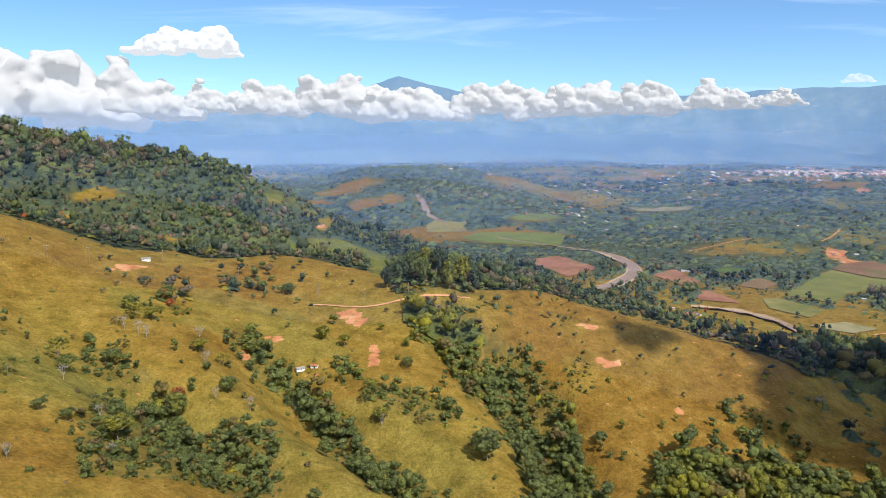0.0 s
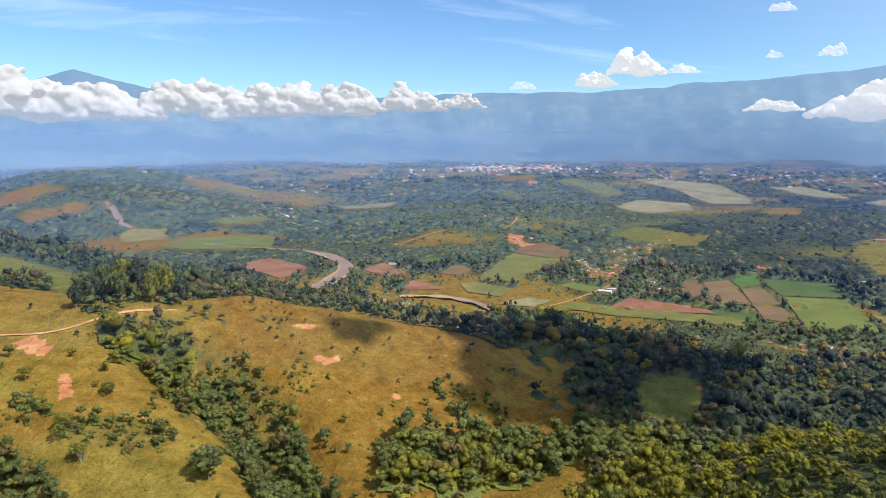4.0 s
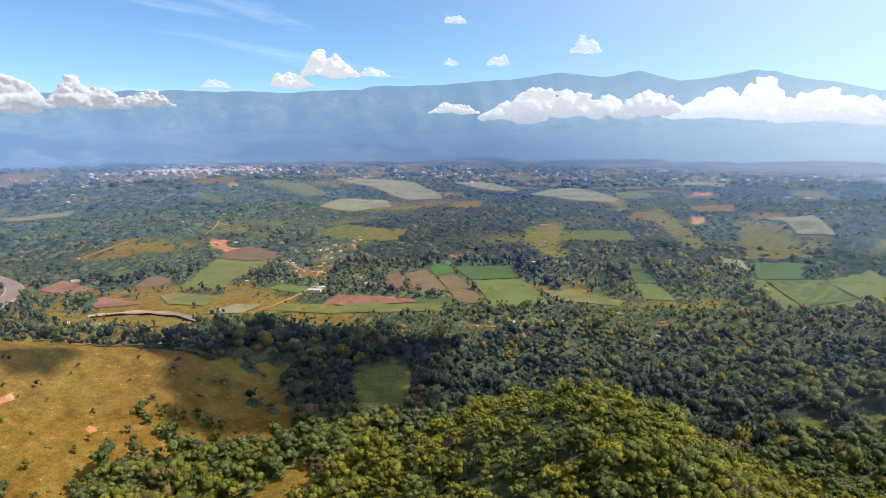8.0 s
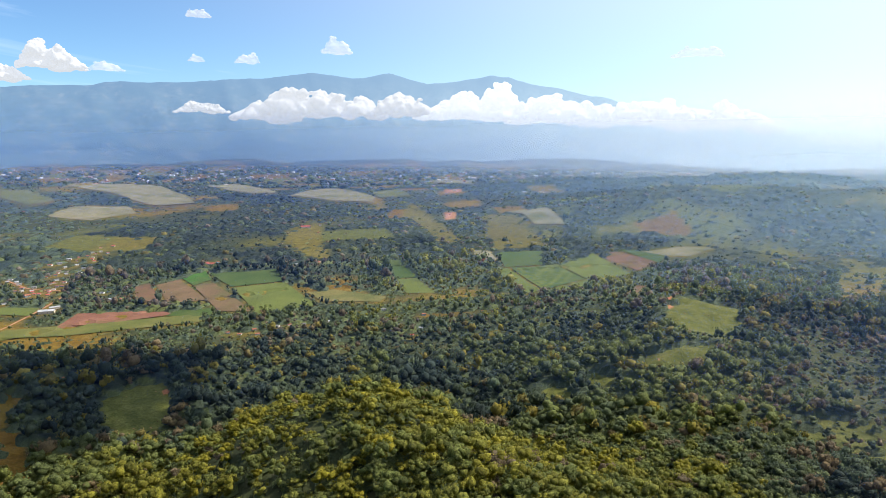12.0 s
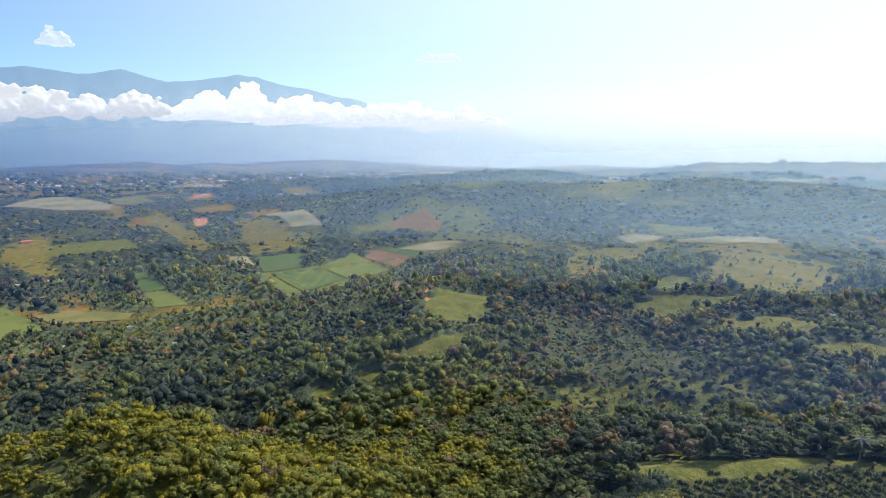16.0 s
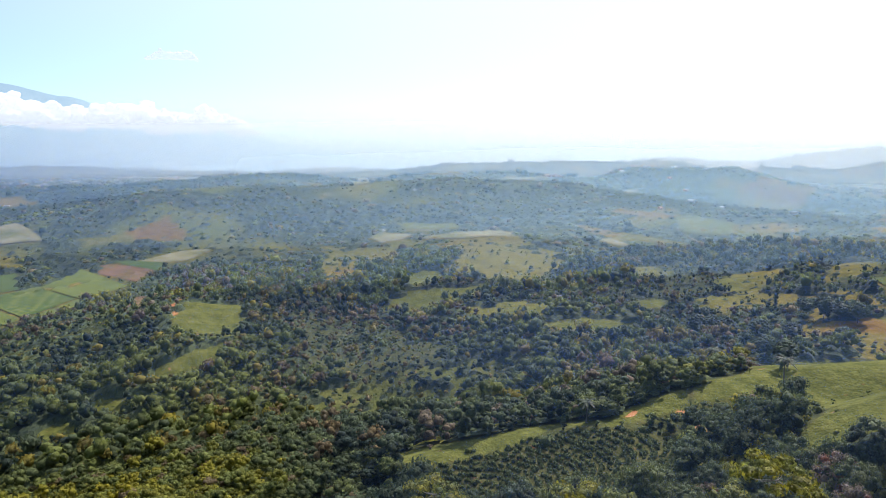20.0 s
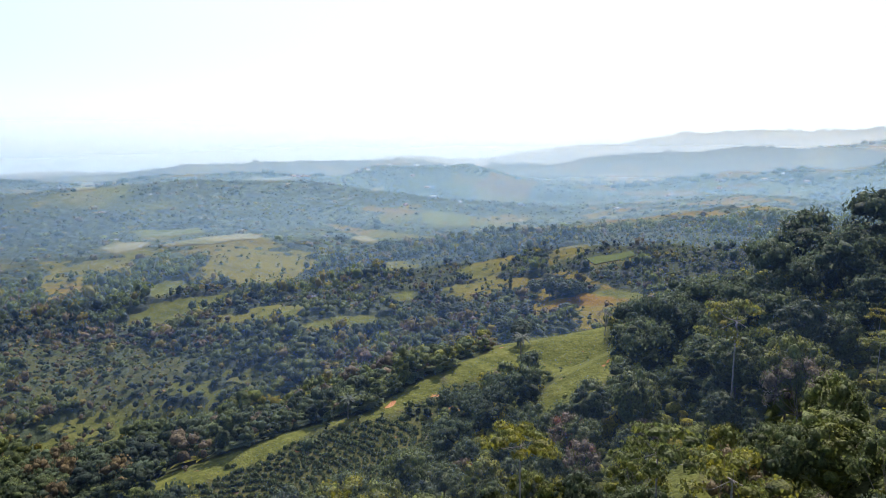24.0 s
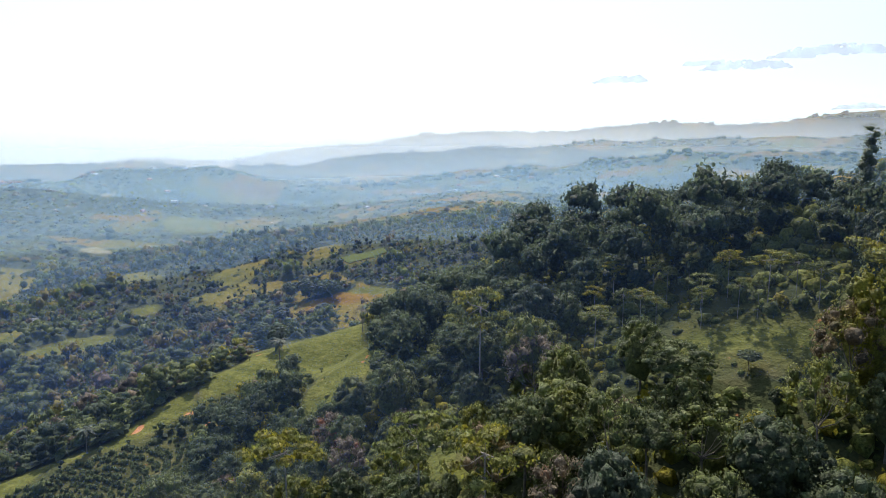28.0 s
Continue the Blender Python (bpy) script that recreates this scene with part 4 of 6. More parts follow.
def far_tree(flat):
    lobes = lobes_of(4, flat, 0.6)
    return join(*[clump((l[0], l[1], l[2] - 0.3), np.array(l[3:]) * (1.15, 1.15, 1.5)) for l in lobes[:1]], sprays(lobes, 11, 0.30))


def mid_tree(flat):
    lobes = lobes_of(5, flat, 0.62)
    return join(*[clump((l[0], l[1], l[2] - 0.15), np.array(l[3:]) * (1.0, 1.0, 1.15)) for l in lobes[:2]], sprays(lobes, 26, 0.20))


def farthest_tree(tall=0.5):
    """A rough crown of one lump and a few sprays, for woods far away."""
    return join(clump((0, 0, tall), (0.9, 0.9, tall * 1.1)), sprays([(0.4, 0.2, tall * 1.2, 0.5, 0.5, tall * 0.7), (-0.4, -0.2, tall, 0.5, 0.5, tall * 0.7)], 4, 0.5))


def scatter(r0, r1, h0, h1, gap, salt, share=None):
    """Places for trees on a jittered grid between two distances and two headings, thinned to the cover."""
    n = int(r1 / gap) + 1
    i, j = np.meshgrid(np.arange(-n, n + 1), np.arange(-n, n + 1), indexing="ij")
    i, j = i.ravel(), j.ravel()
    x, y = (i + hash2(i, j, salt) * 0.9) * gap, (j + hash2(i, j, salt + 1) * 0.9) * gap
    r, h = np.hypot(x, y), np.degrees(np.arctan2(x, y))
    h = np.where(h < -90, h + 360, h)
    keep = (r > r0) & (r <= r1) & (h > h0) & (h <= h1)
    x, y, i, j = x[keep], y[keep], i[keep], j[keep]
    keep = hash2(i, j, salt + 2) < (cover(x, y)[0] if share is None else share)
    return x[keep], y[keep], hash2(i[keep], j[keep], salt + 3), hash2(i[keep], j[keep], salt + 4)


def tints(x, y, a):
    """The leaf tone of each tree: mostly dark and mid green, some olive, grey or flowering."""
    wide = fractal(x, y, 120, 131, 3)
    t = np.clip(0.31 + 0.34 * wide + (a - 0.5) * 0.42, 0, 0.62)
    stand = fractal(x, y, 70, 183, 3)
    dome = fade(165, 115, np.hypot(x - 268, y - 112))
    t = t + dome * (0.535 + 0.17 * (a - 0.5) - t) * 0.94
    heading = np.degrees(np.arctan2(x, y))
    t = np.where((heading < 45) & (np.hypot(x, y) < 450), np.clip(t * 0.5 + 0.36, 0.40, 0.60), t)
    t = np.where(np.hypot(x, y) > 450, np.minimum(t * 0.85 + (a - 0.5) * 0.16, 0.46), t)
    t = np.where((np.hypot(x, y) > 430) & (heading > 60), np.minimum(t + 0.10, 0.46), t)
    t = np.where((np.hypot(x, y) > 430) & (heading > 60), np.clip(t + 0.06 + 0.5 * stand, 0.08, 0.56), t)
    brown = np.where(np.hypot(x, y) > 430, np.where(heading > 88, 0.78, 0.82) - 0.5 * np.clip(fractal(x, y, 100, 187, 3), -0.2, 0.7), 0.90)
    t = np.where(a > brown, np.minimum(0.72 + (a - brown) * 0.5, 0.88), t)
    return np.where(a < 0.0004, 1.0, np.where((a > brown) & (dome > 0.5) & (a < 0.97), 0.56, t))


def plant(name, templates, x, y, size, tint, material, label, low=True):
    """Many trees in one mesh."""
    size = held_back(x, y, size) if low else size
    keep = size > 0.75
    x, y, size, tint = x[keep], y[keep], size[keep], tint[keep]
    which = (np.abs(np.sin(x * 12.9898 + y * 78.233)) * 43758.5453 % 1 * len(templates)).astype(int)
    turn = (x * 7.13 + y * 3.77) % 6.283
    z = ground_height(x, y)
    V, F, T, n = [], [], [], 0
    for k, (tv, tf) in enumerate(templates):
        m = which == k
        if not m.any():
            continue
        c, s = np.cos(turn[m])[:, None], np.sin(turn[m])[:, None]
        g, tall = size[m][:, None], (0.9 + 0.7 * ((x[m] * 3.1 + y[m] * 5.7) % 1) ** 1.5)[:, None]
        v = np.stack([(tv[:, 0] * c - tv[:, 1] * s) * g + x[m][:, None], (tv[:, 0] * s + tv[:, 1] * c) * g + y[m][:, None], tv[:, 2] * g * tall + z[m][:, None] - 0.5 * g], -1)
        V.append(v.reshape(-1, 3))
        F.append((tf[None] + (n + np.arange(m.sum()) * len(tv))[:, None, None]).reshape(-1, 3))
        T.append(np.repeat(tint[m], len(tv)))
        n += m.sum() * len(tv)
    ob = new(name, sheet(name, np.concatenate(V), np.concatenate(F), MAT[material], True, tint=np.concatenate(T)))
    return tagged(ob, label, "forest", kind="stuff")


def woods(r0, r1, h0, h1, gap, salt, low, more, power, templates, share, step, turn, label, bed=1.0):
    """A stretch of forest: a closed canopy whose humps are the crowns, and the taller trees that stand out of it."""
    n = int(r1 / gap) + 3
    i, j = np.meshgrid(np.arange(-n, n + 1), np.arange(-n, n + 1), indexing="ij")
    sx, sy = (i + hash2(i, j, salt) * 0.9) * gap, (j + hash2(i, j, salt + 1) * 0.9) * gap
    r, h = np.hypot(sx, sy), np.degrees(np.arctan2(sx, sy))
    h = np.where(h < -90, h + 360, h)
    near_by = (r > r0 - 20) & (r < r1 + 20) & (h > h0 - 5) & (h < h1 + 5)
    size, tint = np.zeros(sx.shape), np.zeros(sx.shape)
    px, py = sx[near_by], sy[near_by]
    dense = cover(px, py)[0]
    a, b = hash2(i[near_by], j[near_by], salt + 3), hash2(i[near_by], j[near_by], salt + 4)
    stage = 1.0 + 0.75 * fractal(px, py, 85 if r1 < 1100 else 200, 181, 3)
    crown = np.where(dense < 0.8, 0.6, 1.0) * (low + more * b ** power) * np.clip(stage, 0.55, 1.4)
    crown = np.where(hash2(i[near_by], j[near_by], salt + 2) < dense, held_back(px, py, crown), 0)
    size[near_by], tint[near_by] = np.where(crown > 0.75, crown, 0), tints(px, py, a)
    tall = np.full(sx.shape, 1.1)
    head = np.radians(np.arange(h0, h1 + turn, turn))
    ring = r0 * (1 + step / r0) ** np.arange(int(math.log(r1 / r0) / math.log(1 + step / r0)) + 2)
    A, R = np.meshgrid(head, ring, indexing="ij")
    vx, vy = R * np.sin(A), R * np.cos(A)
    vx, vy = vx + step * 0.35 * fractal(vx, vy, step * 1.7, 171, 1), vy + step * 0.35 * fractal(vx, vy, step * 1.7, 173, 1)
    ci, cj = np.floor(vx / gap).astype(int) + n, np.floor(vy / gap).astype(int) + n
    top, tone = np.full(vx.shape, -1.0), np.full(vx.shape, 0.2)
    for di in (-1, 0, 1):
        for dj in (-1, 0, 1):
            u, v = np.clip(ci + di, 0, 2 * n), np.clip(cj + dj, 0, 2 * n)
            g = size[u, v]
            d = np.hypot(vx - sx[u, v], vy - sy[u, v]) / np.maximum(g, 0.01)
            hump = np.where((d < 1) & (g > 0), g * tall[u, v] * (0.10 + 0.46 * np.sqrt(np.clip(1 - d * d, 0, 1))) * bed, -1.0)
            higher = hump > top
            # canopy tone lowered: shade between the crowns, put into its colour
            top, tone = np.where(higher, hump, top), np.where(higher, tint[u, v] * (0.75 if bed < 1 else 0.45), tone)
    top = np.where(top > 0, top + 0.3 * low * fractal(vx, vy, gap * 0.5, 177, 2), -1.0)
    quads = grid_quads(len(head), len(ring), False)
    covered = top.ravel()[quads] > 0
    quads = quads[covered.any(1) if bed == 1.0 else covered.all(1)]
    used, back_to = np.unique(quads, return_inverse=True)
    verts = np.stack([vx, vy, ground_height(vx, vy) + top], -1).reshape(-1, 3)[used]
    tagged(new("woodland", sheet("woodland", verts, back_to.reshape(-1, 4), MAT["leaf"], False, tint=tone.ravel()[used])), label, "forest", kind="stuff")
    pick = (size > 0) & (r > r0) & (r <= r1) & (h > h0) & (h <= h1) & (hash2(i, j, salt + 6) < share)
    plant("woodland", templates, sx[pick], sy[pick], size[pick] * 1.08, tint[pick], "leaf", label, False)


middle_trees = [middle_tree(f) for f in (0.0, 0.2, 0.4, 0.6, 0.9, 0.3, 0.1, 0.7)]
dome_trees = [dome_tree(f) for f in (0.0, 0.2, 0.4, 0.6, 0.3, 0.1)]
mid_trees = [mid_tree(f) for f in (0.0, 0.3, 0.6, 0.2, 0.8, 0.5)]
far_trees = [far_tree(f) for f in (0.0, 0.3, 0.6, 0.2, 0.8)]
farthest_trees = [farthest_tree() for _ in range(4)]
woods(225, 430, -36, 45, 5.8, 11, 2.5, 3.2, 1.5, middle_trees, 1.0, 2.2, 0.4, "broadleaf trees in the gullies of the grassy hillside", 0.45)
woods(205, 430, 45, 105, 6.4, 11, 2.9, 3.2, 1.5, dome_trees, 1.0, 2.2, 0.4, "dense green canopy on the rounded hill", 0.7)
woods(262, 430, 105, 190, 6.4, 11, 2.5, 3.0, 1.6, middle_trees, 1.0, 2.2, 0.4, "mixed forest below the hill crest", 0.7)
woods(430, 690, -36, 30, 7.0, 21, 3.1, 4.2, 1.9, mid_trees, 0.9, 3.2, 0.32, "trees and thickets on the hillside and the ridge foot", 0.6)
woods(430, 690, 30, 90, 7.0, 21, 3.3, 4.4, 1.9, mid_trees, 0.9, 3.2, 0.32, "dense lowland forest below the rounded hill")
woods(430, 690, 90, 190, 6.6, 21, 2.8, 4.0, 1.9, mid_trees, 0.9, 3.2, 0.32, "broken forest between pastures and low hills")
woods(690, 1050, -36, 30, 8.0, 23, 3.2, 4.6, 2.2, far_trees, 0.85, 4.2, 0.28, "dark forest on the long ridge flank")
woods(690, 1050, 30, 90, 8.0, 23, 3.2, 4.6, 2.2, far_trees, 0.85, 4.2, 0.28, "lowland forest and tree lines of the valley")
woods(690, 1050, 90, 190, 8.0, 23, 3.2, 4.6, 2.2, far_trees, 0.85, 4.2, 0.28, "forest on the middle hills")
woods(1050, 2400, -36, 40, 12.0, 31, 4.0, 4.6, 2.0, farthest_trees, 0.4, 7.5, 0.28, "distant tree cover round the river")
woods(1050, 2400, 40, 110, 12.0, 31, 4.0, 4.6, 2.0, farthest_trees, 0.4, 7.5, 0.28, "distant tree cover on the plateau slopes")
woods(1050, 2400, 110, 190, 12.0, 31, 4.0, 4.6, 2.0, farthest_trees, 0.4, 7.5, 0.28, "distant tree cover on far hills")
x, y, a, b = scatter(2400, 3900, -36, 190, 44.0, 41)
plant("woodland", [farthest_tree(0.4) for _ in range(4)], x, y, 12 + 9 * b, tints(x, y, a), "leaf", "hazy tree cover of the far plain")
x, y, a, b = scatter(3900, 4800, 105, 190, 55.0, 43)
plant("woodland", [farthest_tree(0.4) for _ in range(4)], x, y, 15 + 12 * b, tints(x, y, a), "leaf", "hazy woods on the farthest hills")
x, y, a, b = scatter(60, 1400, 190, 324, 24.0, 51)
plant("woodland", farthest_trees, x, y, 9 + 6 * b, tints(x, y, a), "leaf", "forest on the hill behind")


# ---- the near slope: trees one by one ----
def part(name, mesh, parent, label=""):
    """A mesh as one part of a thing."""
    ob = new(name, mesh)
    ob.parent = parent
    return tagged(ob, label)


def tube(path, radii, sides=6):
    """A tapered limb along a path."""
    path = np.array(path, float)
    way = np.gradient(path, axis=0)
    verts = []
    for p, d, r in zip(path, way, radii):
        d = d / np.linalg.norm(d)
        u = np.cross(d, (0.31, 0.95, 0.05))
        u /= np.linalg.norm(u)
        w = np.cross(d, u)
        k = np.arange(sides) * 6.283 / sides
        verts.append(p + r * (np.cos(k)[:, None] * u + np.sin(k)[:, None] * w))
    i, j = np.meshgrid(np.arange(len(path) - 1), np.arange(sides), indexing="ij")
    a, b = i * sides + j, i * sides + (j + 1) % sides
    quads = np.stack([a, b, b + sides, a + sides], -1).reshape(-1, 4)
    return np.concatenate(verts), np.concatenate([quads[:, :3], quads[:, [0, 2, 3]]])


def limbs(lobes, fork, thick):
    """A trunk from the ground to the fork, and a limb to each lobe."""
    lean = rng.uniform(-0.08, 0.08, 2)
    top = np.array([lean[0], lean[1], fork])
    out = [tube([(0, 0, -0.3), (lean[0] * 0.3, lean[1] * 0.3, fork * 0.4), top], [thick, thick * 0.75, thick * 0.6], 7)]
    for l in lobes:
        end = np.array(l[:3])
        bend = top * 0.5 + end * 0.5 + np.array([0, 0, -0.08])
        out.append(tube([top, bend, end], [thick * 0.36, thick * 0.22, thick * 0.08], 4))
    return join(*out)


def frond(turn, rise, reach):
    """A drooping palm leaf: a rib with leaflets on both sides."""
    out = np.array([math.cos(turn), math.sin(turn), 0])
    side = np.array([-out[1], out[0], 0])
    v, f = [], []
    for k in range(7):
        s = k / 6
        p = out * reach * s + np.array([0, 0, rise * s - 1.15 * reach * s * s * 0.6])
        w = 0.16 * reach * math.sin(math.pi * (0.12 + 0.85 * s))
        v += [p - side * w - (0, 0, w * 0.6), p, p + side * w - (0, 0, w * 0.6)]
    for k in range(6):
        a = 3 * k
        f += [(a, a + 1, a + 4), (a, a + 4, a + 3), (a + 1, a + 2, a + 5), (a + 1, a + 5, a + 4)]
    return np.array(v) + (0, 0, 2.0), np.array(f)


def heaped(count, low, high, wide, lobe, flat):
    """Lobes heaped over an egg-shaped envelope, larger at the crown's top."""
    out = []
    for k in range(count):
        up = 1 - 1.25 * (k + 0.5) / count
        turn = 2.4 * k + rng.uniform(-0.35, 0.35)
        out_by = math.sqrt(max(0.0, 1 - up * up)) * wide * rng.uniform(0.82, 1.06)
        size = lobe * rng.uniform(0.75, 1.25) * (1.0 if up > 0 else 0.85)
        middle, half = (low + high) / 2, (high - low) / 2
        out.append((math.cos(turn) * out_by, math.sin(turn) * out_by, middle + up * half * rng.uniform(0.88, 1.05), size, size, size * flat))
    return out


def leafy(lobes, leaves, size):
    return join(*[clump(l[:3], np.array(l[3:]) * 0.66) for l in lobes], sprays(lobes, leaves, size, 0.42))


def near_tree(kind):
    """Trunk and crown of a tree whose crown has a radius of about 1."""
    if kind == "round":
        lobes = heaped(34, 0.35, rng.uniform(1.75, 2.05), 0.76, 0.25, 0.78)
        return limbs(lobes[2:12:2], 0.75, 0.05), join(leafy(lobes, 1350, 0.048), clump((0, 0, 1.0), (0.62, 0.62, 0.75)))
    if kind == "dome":
        lobes = heaped(32, 0.9, 1.78, 0.84, 0.23, 0.62)
        return limbs(lobes[2:14:2], 0.85, 0.05), join(leafy(lobes, 1400, 0.046), clump((0, 0, 1.25), (0.7, 0.7, 0.35)))
    if kind == "umbrella":
        lobes = []
        for k in range(15):
            turn, far = 2.4 * k, 0.12 + 0.74 * math.sqrt(k / 14)
            size = rng.uniform(0.22, 0.34)
            lobes.append((math.cos(turn) * far, math.sin(turn) * far, 2.62 - 0.3 * far * far + rng.uniform(-0.42, 0.08) * (far > 0.4), size, size, size * 0.34))
        return limbs(lobes[::2], 2.28, 0.030), leafy(lobes, 950, 0.06)
    if kind == "column":
        lobes = [(*rng.uniform(-0.25, 0.25, 2), 0.4 + 0.2 * k, 0.46 - 0.16 * (k % 4 == 1), 0.46, 0.36) for k in range(18)] + [(0.3, 0.1, 4.1, 0.5, 0.42, 0.3), (-0.1, 0.0, 4.4, 0.4, 0.4, 0.25)]
        return limbs(lobes[::2], 3.2, 0.07), leafy(lobes, 1300, 0.06)
    if kind == "palm":
        return tube([(0, 0, -0.2), (0.05, 0, 1.0), (0.02, 0.03, 2.02)], [0.07, 0.055, 0.05], 7), join(*[frond(2.4 * k, 0.75 - 0.05 * k, 1.0) for k in range(15)])
    if kind == "sparse":
        lobes = heaped(20, 0.5, 1.8, 0.8, 0.22, 0.8)
        return limbs(lobes[1:18:2], 0.7, 0.045), leafy(lobes, 1000, 0.045)
    lobes = lobes_of(14, 0.0, 0.75)
    twigs = [tube([l[:3], np.array(l[:3]) + rng.uniform(-0.35, 0.35, 3) + (0, 0, 0.3)], [0.01, 0.003], 3) for l in lobes for _ in range(7)]
    return limbs(lobes, 0.6, 0.05), join(*twigs)


TREE_KINDS = {"round": ("broadleaf_tree", "tall dark green broadleaf tree with a dense rounded crown"), "umbrella": ("umbrella_tree", "tall slender tree with a pale trunk and flat layered crown"),
              "column": ("vine_covered_tree", "very tall narrow tree hung with green vines"), "sparse": ("broadleaf_tree", "grey-green broadleaf tree with a thin open crown"), "bare": ("bare_tree", "leafless pale grey tree with spreading branches"),
              "dome": ("broadleaf_tree", "broad olive tree with a low domed crown of small leaves"), "palm": ("palm_tree", "palm tree with a ragged crown of drooping fronds")}


def tree_pattern(kind, tint):
    (tv, tf), (cv, cf) = near_tree(kind)
    tone = np.clip(tint + 0.07 * np.sin(cv[:, 0] * 5 + tint * 90) * np.sin(cv[:, 1] * 4), 0, 1)
    return kind, sheet("trunk", tv, tf, MAT["pale_bark" if kind in ("umbrella", "bare") else "bark"], True), sheet("crown", cv, cf, MAT["glossy_leaf" if kind != "bare" else "pale_bark"], True, tint=tone)


def stand_tree(pattern, x, y, size, turn, tall=1.0, sink=0.2):
    kind, trunk, crown = pattern
    name, label = TREE_KINDS[kind]
    tree = tagged(new(name), label, "tree", "single trees on the slopes")
    part("trunk", trunk, tree)
    part("crown", crown, tree)
    tree.matrix_world = Matrix.LocRotScale((x, y, ground_z(x, y) - sink), Euler((0, 0, turn)), (size, size, size * tall))
    return tree


plain("pale_bark", (0.20, 0.185, 0.165), (0.36, 0.33, 0.30), 2.0, 0.9)
ROUND = [tree_pattern("round", t) for t in (0.12, 0.18, 0.24, 0.38, 0.42, 0.46, 0.50, 0.2, 0.26, 0.40)] + [tree_pattern("dome", t) for t in (0.37, 0.28)] + [tree_pattern("sparse", t) for t in (0.36, 0.44, 0.84)]
UMBRELLA = [tree_pattern("umbrella", t) for t in (0.50, 0.45, 0.52)]
GROVE = [tree_pattern(kind, t) for kind, t in (("round", 0.50), ("dome", 0.56), ("round", 0.44), ("dome", 0.48), ("sparse", 0.58), ("round", 0.54), ("sparse", 0.72))]
OTHER = {"column": tree_pattern("column", 0.2), "palm": tree_pattern("palm", 0.16), "bare": tree_pattern("bare", 0.9)}
# trees that stand out: pattern, x, y, crown radius, height factor
STANDING = [(UMBRELLA[0], 16.6, -178, 5.0, 1.12), (UMBRELLA[2], 32.1, -180.3, 3.9, 1.0), (UMBRELLA[1], 22.8, -176, 3.0, 1.25), (UMBRELLA[0], 18.3, -175.2, 1.9, 1.9), (UMBRELLA[1], 10.8, -180.3, 3.7, 1.3),
            (UMBRELLA[0], 37.5, -191.9, 2.5, 1.5), (UMBRELLA[1], 46.4, -189.4, 3.3, 1.3), (UMBRELLA[2], 45.3, -173.5, 3.4, 1.4), (UMBRELLA[0], 40.9, -171.3, 2.9, 1.4), (UMBRELLA[1], 51.3, -178.6, 3.2, 1.3), (UMBRELLA[2], 51.9, -199.7, 2.8, 1.6), (UMBRELLA[1], 42.2, -187.3, 2.4, 1.6), (UMBRELLA[0], 57.9, -191.0, 3.4, 1.4), (UMBRELLA[2], 26.7, -185.6, 3.6, 1.3), (UMBRELLA[1], 5.9, -181.0, 3.2, 1.3), (UMBRELLA[2], 60.7, -182.4, 3.0, 1.5), (UMBRELLA[0], 30.6, -173.4, 2.8, 1.4),
            (ROUND[5], 49.4, -131.1, 9.6, 1.0), (ROUND[10], 29.9, -145.6, 8.4, 1.0), (ROUND[13], 21.3, -129.8, 8.6, 1.0), (ROUND[12], 68.4, -164.7, 7.6, 1.1), (UMBRELLA[1], 55.6, -168.7, 5.0, 1.0), (ROUND[11], 17.5, -158.7, 3.0, 0.8),
            (OTHER["palm"], 232.2, -135.9, 4.2, 1.1), (OTHER["palm"], 212, -214, 5.2, 1.2), (OTHER["bare"], 196.8, -253.2, 5.5, 1.1), (OTHER["column"], -1.5, -232, 5.2, 1.12)]
for k, (pattern, px, py, size, tall) in enumerate(STANDING):
    stand_tree(pattern, px, py, size, k * 1.3, tall)
x, y, a, b = scatter(62, 268, 104, 190, 9.6, 61)
big = np.where(b > 0.5, 6.0 + 7.0 * (b - 0.5), 4.2 + 3.2 * b) * np.where(np.hypot(x, y) > 190, 1.02, 0.95)
limited = held_back(x, y, big)
big = np.where(limited < big, limited * 0.75, big)
# the sunny side of the clearings is open
for use, outline in LAND:
    if use == "lush" and np.hypot(*outline.mean(0)) < 215:
        for d in (5, 10, 15, 20, 26):
            big = np.where(inside(x - sun_way.x * d * 1.5, y - sun_way.y * d * 1.5, outline), 0, big)
for _, px, py, size, tall in STANDING:
    big = np.where(np.hypot(x - px, y - py) < 0.75 * size, 0, big)
    if tall >= 1.0 and py < -168:
        for d in (5, 10, 15):
            big = np.where(np.hypot(x - px * (1 - d / 180), y - py * (1 - d / 180)) < 4.5, big * 0.5, big)
ok = big > 1.2
x, y, a, b, big = x[ok], y[ok], a[ok], b[ok], big[ok]
order = np.argsort(np.hypot(x, y))
near, beyond = order[:235], order[235:]
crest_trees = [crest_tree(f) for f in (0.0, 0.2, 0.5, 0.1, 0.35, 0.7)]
# tones cut to a quarter: the backlit crest's shade, painted into the leaves
plant("woodland", crest_trees, x[beyond], y[beyond], big[beyond], tints(x[beyond], y[beyond], a[beyond]) * 0.25, "leaf", "tall forest along the hill crest, leaves darkened for shade")
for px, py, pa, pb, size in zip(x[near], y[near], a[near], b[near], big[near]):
    # rear trees take the darkest patterns, painting a shaded wall behind the front ones
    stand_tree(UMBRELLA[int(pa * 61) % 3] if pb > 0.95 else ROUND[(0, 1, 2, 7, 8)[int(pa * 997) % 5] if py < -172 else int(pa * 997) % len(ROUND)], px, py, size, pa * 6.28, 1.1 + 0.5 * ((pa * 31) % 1))
